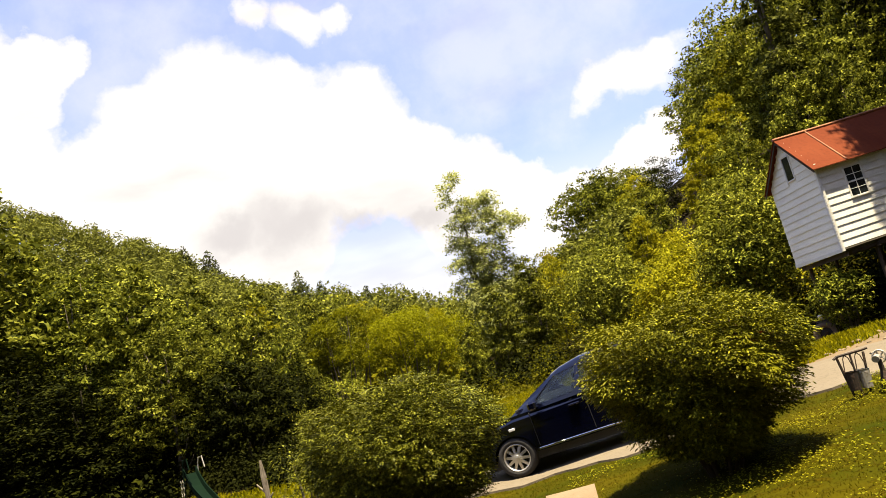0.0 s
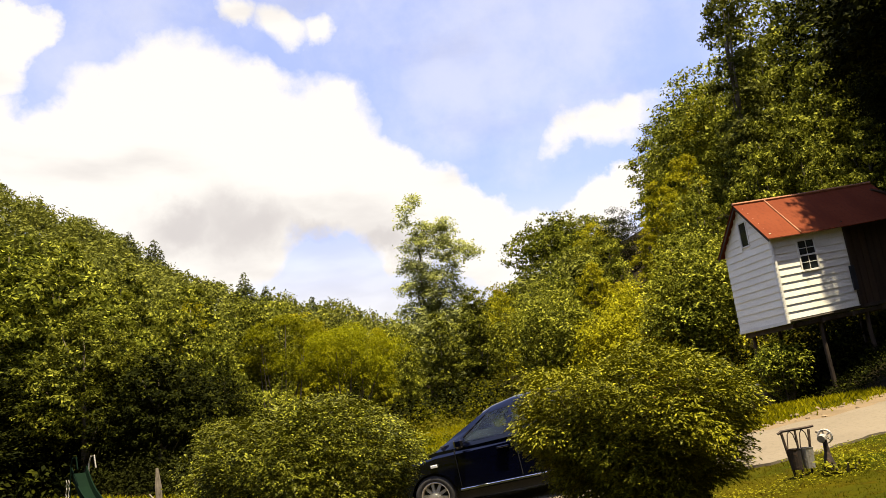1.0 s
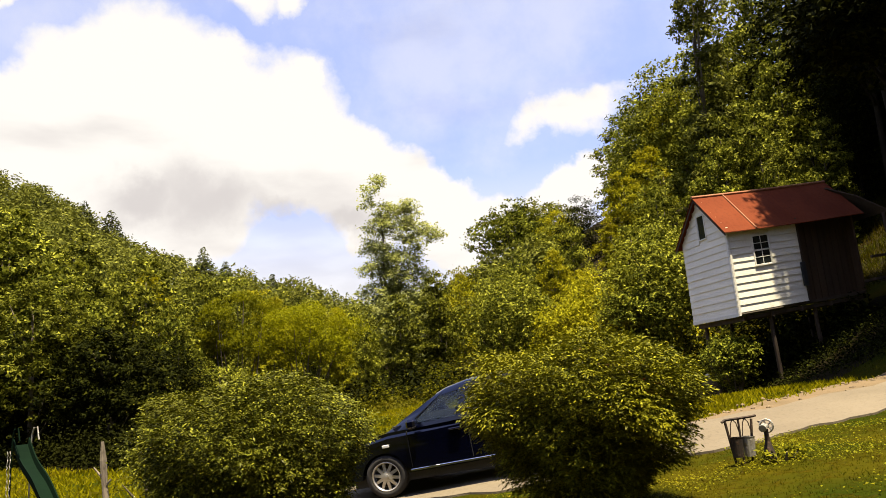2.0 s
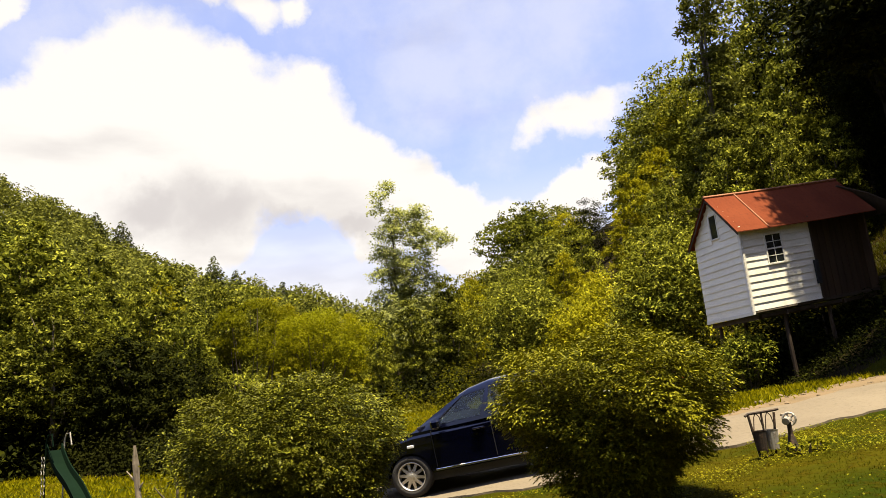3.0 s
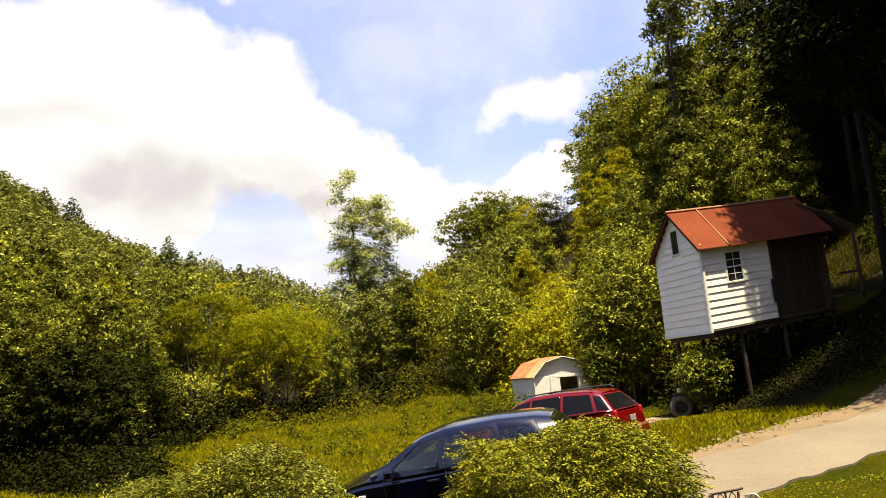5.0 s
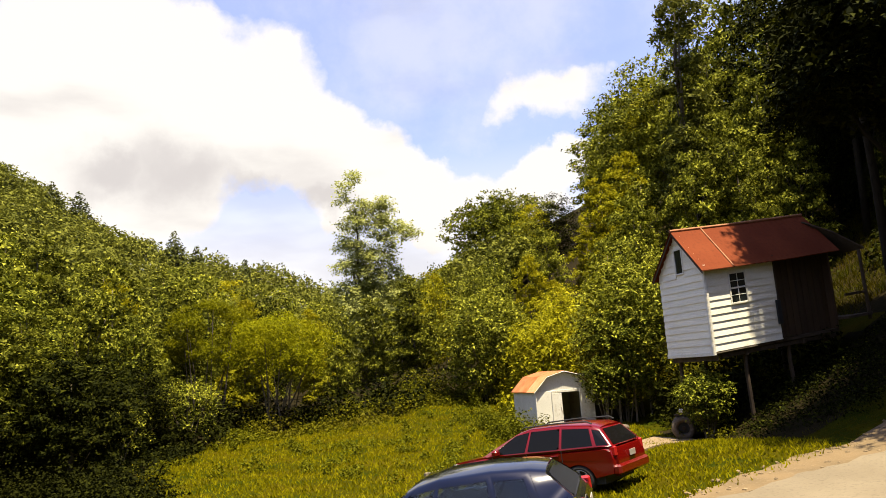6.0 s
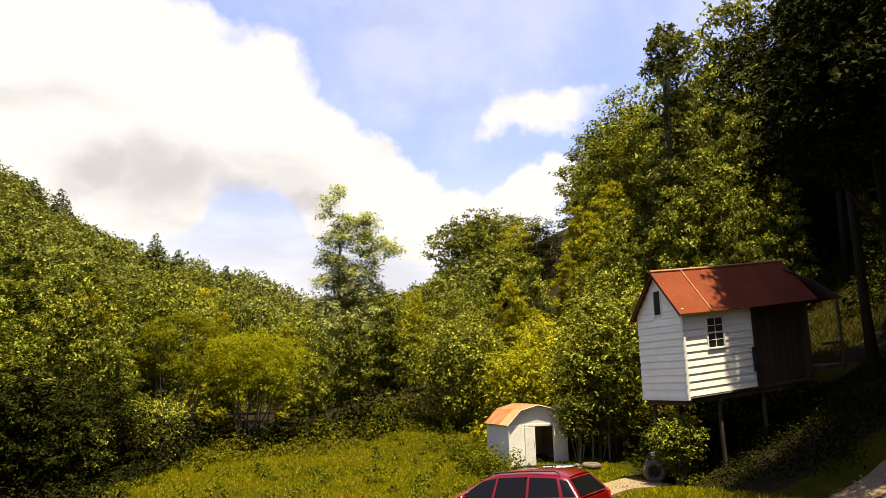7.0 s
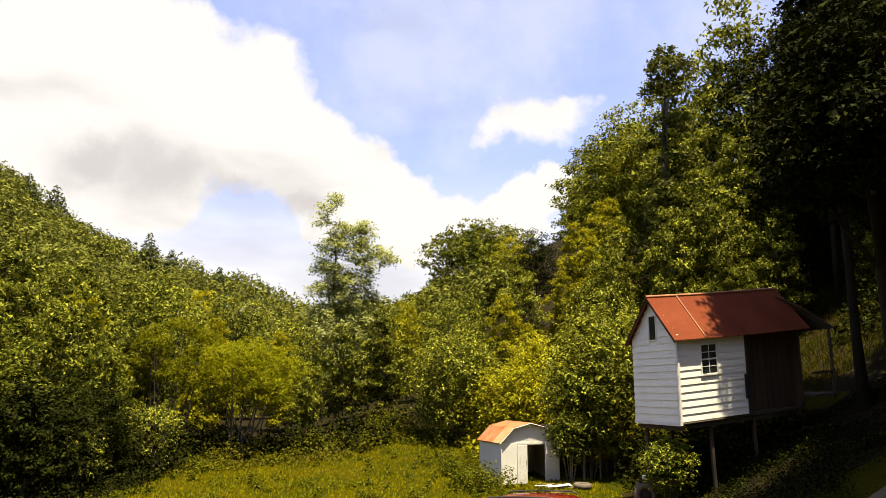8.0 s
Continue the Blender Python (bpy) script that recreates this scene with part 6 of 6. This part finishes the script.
def build_crank():
    x0, y0 = 4.94, 9.42
    t = thing("hand_crank", pose(x0, y0, gz(x0, y0), 0, 0, 50) @ Matrix.Diagonal((0.9, 0.9, 0.88, 1)), "old pale iron hand-cranked wheel on a pedestal in the lawn", "hand crank")
    bm = bmesh.new()
    tube(bm, [(0, 0, -0.05), (0, 0, 0.10), (0, 0, 0.26), (0, 0, 0.42)], [0.10, 0.075, 0.035, 0.03], 10)
    part("pedestal", bm, M["iron"], t)
    bm = bmesh.new()
    n, R = 20, 0.085
    for k in range(n):
        a, b = 6.283 * k / n, 6.283 * (k + 1) / n
        tube(bm, [(0.06, R * math.cos(a), 0.46 + R * math.sin(a)), (0.06, R * math.cos(b), 0.46 + R * math.sin(b))], 0.016, 5)
    for k in range(5):
        a = 6.283 * k / 5
        tube(bm, [(0.06, 0, 0.46), (0.06, R * math.cos(a), 0.46 + R * math.sin(a))], 0.012, 5)
    part("wheel", bm, M["pale_metal"], t, "spoked iron wheel")
    bm = bmesh.new()
    tube(bm, [(-0.16, 0, 0.44), (-0.06, 0, 0.46), (0.10, 0, 0.46)], [0.05, 0.045, 0.025], 10)
    part("gear_case", bm, M["pale_metal"], t)
    bm = bmesh.new()
    tube(bm, [(0.07, 0.10, 0.52), (0.20, 0.10, 0.53)], 0.016, 6)
    part("handle", bm, M["grey_wood"], t)
    return t


build_rack()
build_crank()
shrub("hosta", 5.05, 9.30, 0.26, 0.2, 0.17, 91, 160, 0.10, M["clover"], "small pale leafy plant round the pedestal", 0.05, stems=4, per=4, sprays=0.05)


# ---- playset by the lawn ----
def build_slide():
    x0, y0 = -6.05, 13.4
    t = thing("slide", pose(x0, y0, gz(x0, y0), 0, 0, -42) @ Matrix.Diagonal((0.9, 0.5, 0.78, 1)), "dark green plastic playground slide with climbing chains", "slide")
    bm = bmesh.new()
    n = 18
    prev = None
    for i in range(n + 1):
        f = i / n
        x = 2.0 * f
        z = 1.75 * (1 - f) ** 1.15 * (1 - 0.06 * math.sin(f * 9)) + 0.12
        row = [bm.verts.new((x, y, z + dz)) for y, dz in ((-0.27, 0.14), (-0.23, 0.14), (-0.20, 0.0), (0.20, 0.0), (0.23, 0.14), (0.27, 0.14), (0.25, -0.04), (-0.25, -0.04))]
        if prev:
            for k in range(8):
                bm.faces.new((prev[k], prev[(k + 1) % 8], row[(k + 1) % 8], row[k]))
        prev = row
    bmesh.ops.recalc_face_normals(bm, faces=bm.faces)
    part("chute", bm, M["green_plastic"], t)
    for y in (-0.3, 0.3):
        bm = bmesh.new()
        tube(bm, [(-0.05, y, -0.1), (0.0, y, 1.5), (0.04, y, 2.05), (0.12, y, 2.2), (0.28, y, 2.22), (0.36, y, 1.95)], 0.022, 7)
        part("hoop", bm, M["pale_metal"] if y > 0 else M["green_plastic"], t)
    for y in (-0.36, -0.44):
        bm = bmesh.new()
        for k in range(20):
            z = 1.75 - k * 0.072
            tube(bm, [(0.02 + 0.03 * (k % 2), y + 0.02 * math.sin(k), z), (0.02 + 0.03 * ((k + 1) % 2), y, z - 0.06)], 0.014, 5)
        part("chain", bm, M["pale_metal"], t)
    return t


build_slide()


def build_slatted_box():
    x0, y0 = -5.0, 12.4
    t = thing("slatted_planter", pose(x0, y0, gz(x0, y0) + 0.02, -38, 0, -30) @ Matrix.Diagonal((0.85, 1.0, 0.95, 1)), "brown cedar slatted planter box on the grass", "planter")
    for k in range(6):
        boxed("slat", (-0.30, -0.26 + k * 0.09, 0.30), (0.30, -0.19 + k * 0.09, 0.325), M["cedar"], t, bevel=0.004)
    for x in (-0.29, 0.25):
        for y in (-0.25, 0.21):
            boxed("leg", (x, y, 0.0), (x + 0.045, y + 0.045, 0.298), M["cedar"], t, bevel=0.004)
    for y in (-0.255, 0.235):
        boxed("side_board", (-0.24, y, 0.05), (0.245, y + 0.02, 0.27), M["cedar"], t, bevel=0.004)
    return t


build_slatted_box()


def build_snag():
    x0, y0 = -4.3, 12.6
    t = thing("weathered_post", pose(x0, y0, gz(x0, y0)), "weathered split wooden post with peeling bark", "post")
    rng = np.random.default_rng(97)
    bm = bmesh.new()
    tube(bm, [(0, 0, -0.15), (0.01, 0, 0.35), (-0.03, 0.01, 0.75), (-0.05, 0, 1.15), (-0.07, 0, 1.45)], [0.062, 0.055, 0.046, 0.044, 0.022], 9)
    for v in bm.verts:
        v.co.x += rng.uniform(-0.012, 0.012)
        v.co.y += rng.uniform(-0.012, 0.012)
    part("trunk", bm, M["grey_wood"], t)
    for p, q in (((-0.03, 0, 0.85), (-0.22, 0.05, 1.05)), ((-0.04, 0, 0.7), (0.06, 0.02, 0.86))):
        bm = bmesh.new()
        tube(bm, [p, q], [0.025, 0.012], 6)
        part("stub", bm, M["grey_wood"], t)
    return t


build_snag()


def build_rail():
    t = thing("low_rail", pose(-7.75, 12.35, gz(-7.75, 12.35), 0, 0, 33), "low pale metal rail on short posts at the lawn edge", "rail")
    bm = bmesh.new()
    tube(bm, [(-2.2, 0, 0.94), (-0.6, 0, 0.97), (0.3, 0, 0.99)], 0.028, 6)
    part("top_rail", bm, M["pale_metal"], t)
    for x in (-2.0, -0.9, 0.25):
        bm = bmesh.new()
        tube(bm, [(x, 0, -0.1), (x, 0, 0.95)], 0.03, 6)
        part("post", bm, M["dark_wood"], t)
    return t


build_rail()


# ---- old tractor under the shed's edge ----
def build_tractor():
    x0, y0 = 12.0, 28.2
    t = thing("garden_tractor", pose(x0, y0, gz(x0, y0), 0, 0, -22), "old small tractor with a big worn tyre behind the sapling", "tractor")

    def ring(R, r, n=28, k=10):
        bm = bmesh.new()
        g = [[bm.verts.new(((R + r * math.cos(6.283 * j / k)) * math.cos(6.283 * i / n), 1.25 * r * math.sin(6.283 * j / k), (R + r * math.cos(6.283 * j / k)) * math.sin(6.283 * i / n))) for j in range(k)] for i in range(n)]
        for i in range(n):
            for j in range(k):
                bm.faces.new((g[i][j], g[(i + 1) % n][j], g[(i + 1) % n][(j + 1) % k], g[i][(j + 1) % k]))
        bmesh.ops.recalc_face_normals(bm, faces=bm.faces)
        return bm

    for y in (0.0, 0.85):
        w = new("wheel")
        w.parent = t
        w.matrix_basis = Matrix.Translation((0, y, 0.46))
        part("tyre", ring(0.33, 0.125), M["dusty_rubber"], w, "worn dusty tyre", smooth=True)
        bm = bmesh.new()
        tube(bm, [(0, -0.03, 0), (0, 0.04, 0)], 0.22, 20)
        part("rim", bm, M["black_plastic"], w)
        bm = bmesh.new()
        tube(bm, [(0, -0.09, 0), (0, -0.03, 0)], 0.07, 12)
        part("hub", bm, M["iron"], w)
    boxed("chassis", (-0.2, 0.2, 0.35), (1.3, 0.65, 0.62), M["iron"], t, bevel=0.03)
    boxed("bonnet", (0.45, 0.18, 0.62), (1.3, 0.67, 0.98), M["iron"], t, bevel=0.06)
    boxed("seat", (-0.25, 0.22, 0.85), (0.15, 0.62, 0.93), M["black_plastic"], t, bevel=0.03)
    bm = bmesh.new()
    tube(bm, [(0.45, 0.42, 0.95), (0.30, 0.42, 1.2)], 0.02, 6)
    part("steering_post", bm, M["iron"], t)
    boxed("fender_lamp", (-0.12, -0.05, 1.02), (0.05, 0.13, 1.18), M["clear_lens"], t, "white lamp on the fender", bevel=0.03)
    boxed("fender", (-0.32, -0.10, 0.93), (0.32, 0.16, 0.99), M["iron"], t, bevel=0.02)
    return t


build_tractor()


# worn tyre lying flat before the tin shed
def build_flat_tyre():
    x0, y0 = FLAT_TYRE
    bm = bmesh.new()
    n, k = 26, 10
    g = [[bm.verts.new(((0.30 + 0.11 * math.cos(6.283 * j / k)) * math.cos(6.283 * i / n), (0.30 + 0.11 * math.cos(6.283 * j / k)) * math.sin(6.283 * i / n), 0.10 + 0.12 * math.sin(6.283 * j / k))) for j in range(k)] for i in range(n)]
    for i in range(n):
        for j in range(k):
            bm.faces.new((g[i][j], g[(i + 1) % n][j], g[(i + 1) % n][(j + 1) % k], g[i][(j + 1) % k]))
    bmesh.ops.recalc_face_normals(bm, faces=bm.faces)
    ob = part("old_tyre", bm, M["dusty_rubber"], smooth=True)
    ob.matrix_basis = pose(x0, y0, gz(x0, y0), 3, 2, 0)
    tagged(ob, "dusty old tyre lying flat on the grass", "tyre")


FLAT_TYRE = (10.8, 32.3)
build_flat_tyre()


# pale board edging by the meadow
edge = boxed("edging_board", (-1.3, -0.06, 0.0), (1.3, 0.06, 0.12), M["grey_wood"])
edge.matrix_basis = pose(2.95, 25.6, gz(2.95, 25.6) - 0.02, 0, -1.0, 33)
tagged(edge, "pale weathered board lying at the edge of the meadow", "board")
plank = boxed("loose_plank", (-0.9, -0.11, 0.0), (0.9, 0.11, 0.05), M["cedar"])
plank.matrix_basis = pose(9.3, 31.4, gz(9.3, 31.4) + 0.01, 0, 0, 12)
tagged(plank, "broken pale plank lying before the tin shed", "plank")


def build_debris():
    """Broken pale boards heaped before the shed's door."""
    rng = np.random.default_rng(95)
    for i in range(9):
        L = rng.uniform(0.25, 0.75)
        x, y = 9.35 + rng.uniform(-0.55, 0.75), 32.75 + rng.uniform(-0.35, 0.35)
        bm = bmesh.new()
        box(bm, (-L, -0.09, 0.0), (L, 0.09, 0.03), 0.006)
        ob = part("scrap_board", bm, M["trim"] if i % 3 else M["path"])
        ob.matrix_basis = pose(x, y, gz(x, y) + 0.015 * i, rng.uniform(-5, 5), rng.uniform(-4, 4), rng.uniform(-40, 60))
        tagged(ob, "broken pale board in a heap before the open shed door", "board", "scrap boards before the tin shed")


build_debris()


# ---- grass, weeds, stones ----
def scatter_blades(name, n, xr, yr, h, w, material, seed, label, keep=None, kind="stuff", lean=0.5, category="grass"):
    rng = np.random.default_rng(seed)
    x, y = rng.uniform(*xr, n), rng.uniform(*yr, n)
    if keep is not None:
        k = keep(x, y, rng)
        x, y = x[k], y[k]
    n = len(x)
    z = ground_z(x, y)
    a = rng.uniform(0, 6.283, n)
    s = rng.uniform(0.5, 1.3, n)
    base = np.stack([x, y, z - 0.01], 1)
    side = np.stack([np.cos(a), np.sin(a), np.zeros(n)], 1) * (w * s)[:, None]
    tip = base + np.stack([rng.normal(size=n) * lean * h, rng.normal(size=n) * lean * h, h * s], 1)
    v = np.stack([base - side, base + side, tip], 1).reshape(-1, 3)
    ob = quads_object(name, v, 3, material)
    return tagged(ob, label, category, kind=kind)


def on_lawn(x, y, rng):
    drive = (y > DRIVE_NEAR(x) - 0.05) & (y < DRIVE_FAR(x) + 0.4) & (x > -2.2)
    path = (x > 0.2 + 0.036 * (y - 4)) & (x < 0.8 + 0.055 * (y - 4)) & (y < 10.6)
    shoulder = (y > DRIVE_FAR(x) - 0.1) & (y < DRIVE_FAR(x) + (0.5 + 0.14 * np.clip(x - 6, 0, 8)) * (0.6 + 0.9 * rng.random(len(x)))) & (x > 4.2)
    return ~drive & ~path & ~shoulder


def SLAB(x):
    return 24.5 + 0.8 * (x - 8.8)


def DRIVE_NEAR(x):
    return np.interp(x, [p[0] for p in DRIVE_A], [p[1] for p in DRIVE_A])


def DRIVE_FAR(x):
    return np.interp(x, [p[0] for p in DRIVE_B], [p[1] for p in DRIVE_B])


scatter_blades("lawn_grass", 95000, (-7, 13), (4.5, 14), 0.035, 0.005, M["blade"], 101, "short sunlit lawn grass", lambda x, y, rng: on_lawn(x, y, rng))
scatter_blades("bank_grass", 30000, (2, 20), (17.5, 30), 0.07, 0.010, M["blade"], 102, "rough grass on the bank below the shed", lambda x, y, rng: on_lawn(x, y, rng) & ((x < 12.2) | (y < 21.4)) & ~((y > SLAB(x)) & (y < SLAB(x) + 2.7) & (x > 7.9) & (x < 12.4)))
scatter_blades("meadow_grass", 84000, (-16, 12), (13, 44), 0.11, 0.028, M["meadow"], 103, "mown yellow-green meadow grass", lambda x, y, rng: on_lawn(x, y, rng) & (y < meadow_edge(x) + 1) & ~((x < -9) & (y > wood_corner(x))))
scatter_blades("hillside_grass", 16000, (18.5, 32), (30, 42), 0.30, 0.025, M["blade"], 104, "long grass on the sunlit hillside clearing")


def clover():
    rng = np.random.default_rng(111)
    n = 30000
    x, y = rng.uniform(0.8, 9, n), rng.uniform(4.6, 11.5, n)
    patch = np.sin(x * 2.3 + 1) + np.sin(y * 2.9) + np.sin(x * 1.1 - y * 1.7) + rng.normal(size=n) * 0.8
    k = on_lawn(x, y, rng) & (patch > 0.3)
    x, y = x[k], y[k]
    at = np.stack([x, y, ground_z(x, y) + rng.uniform(0.03, 0.08, len(x))], 1)
    nrm = np.array([0, 0, 1.0]) + rng.normal(size=at.shape) * 0.3
    ob = quads_object("lawn_clover", leaf_corners(rng, at, nrm, rng.uniform(0.016, 0.036, len(x)), 0.75, 0.1), 4, M["clover"])
    tagged(ob, "pale broad-leaved clover and plantain in the lawn", "clover", kind="stuff")


clover()
rng = np.random.default_rng(121)
weeds = []
for _ in range(210):
    x, y = rng.uniform(-12, 9), rng.uniform(24, 46)
    if y < meadow_edge(x) and y > 24 + 0.5 * abs(x - 2):
        weeds.append((x, y, rng.uniform(0.15, 0.42), rng.uniform(0.25, 0.6)))
brush("meadow_weed_clumps", weeds, M["clump"], 0.12, 60, 122, "darker weed clumps dotted over the meadow", "weeds")
barn_weeds = [(rng.uniform(5.2, 7.6), rng.uniform(31, 40), rng.uniform(0.4, 0.8), rng.uniform(0.6, 1.4)) for _ in range(26)]
brush("tall_weeds", barn_weeds, M["clump"], 0.13, 170, 123, "tall weeds growing against the tin shed", "weeds")
low_spots = [(rng.uniform(1.0, 4.2), rng.uniform(16.6, 17.6), 0.25, 0.35) for _ in range(8)] + [(rng.uniform(11.9, 13.4), rng.uniform(26, 30.5), 0.35, 0.45) for _ in range(12)]
brush("drive_edge_weeds", low_spots, M["weed"], 0.10, 90, 124, "ragged weeds along the driveway edge", "weeds")


def stones():
    rng = np.random.default_rng(131)
    group = "stones along the driveway"
    meshes = []
    for k in range(5):
        bm = bmesh.new()
        bmesh.ops.create_icosphere(bm, subdivisions=1, radius=1.0)
        for v in bm.verts:
            v.co = v.co * rng.uniform(0.7, 1.2)
            v.co.z *= 0.6
        me = bpy.data.meshes.new("stone")
        bm.to_mesh(me)
        bm.free()
        me.materials.append(M["stone"])
        meshes.append(me)
    for i in range(120):
        x = rng.uniform(6.5, 16)
        y = float(DRIVE_FAR(x)) + rng.uniform(0.0, 1.5)
        s = rng.uniform(0.02, 0.07)
        ob = new("stone", meshes[i % 5])
        ob.matrix_basis = pose(x, y, gz(x, y) + s * 0.35, 0, 0, rng.uniform(0, 360)) @ Matrix.Diagonal((s, s, s, 1))
        tagged(ob, "small tan field stone on the dirt shoulder", "stone", group)


stones()
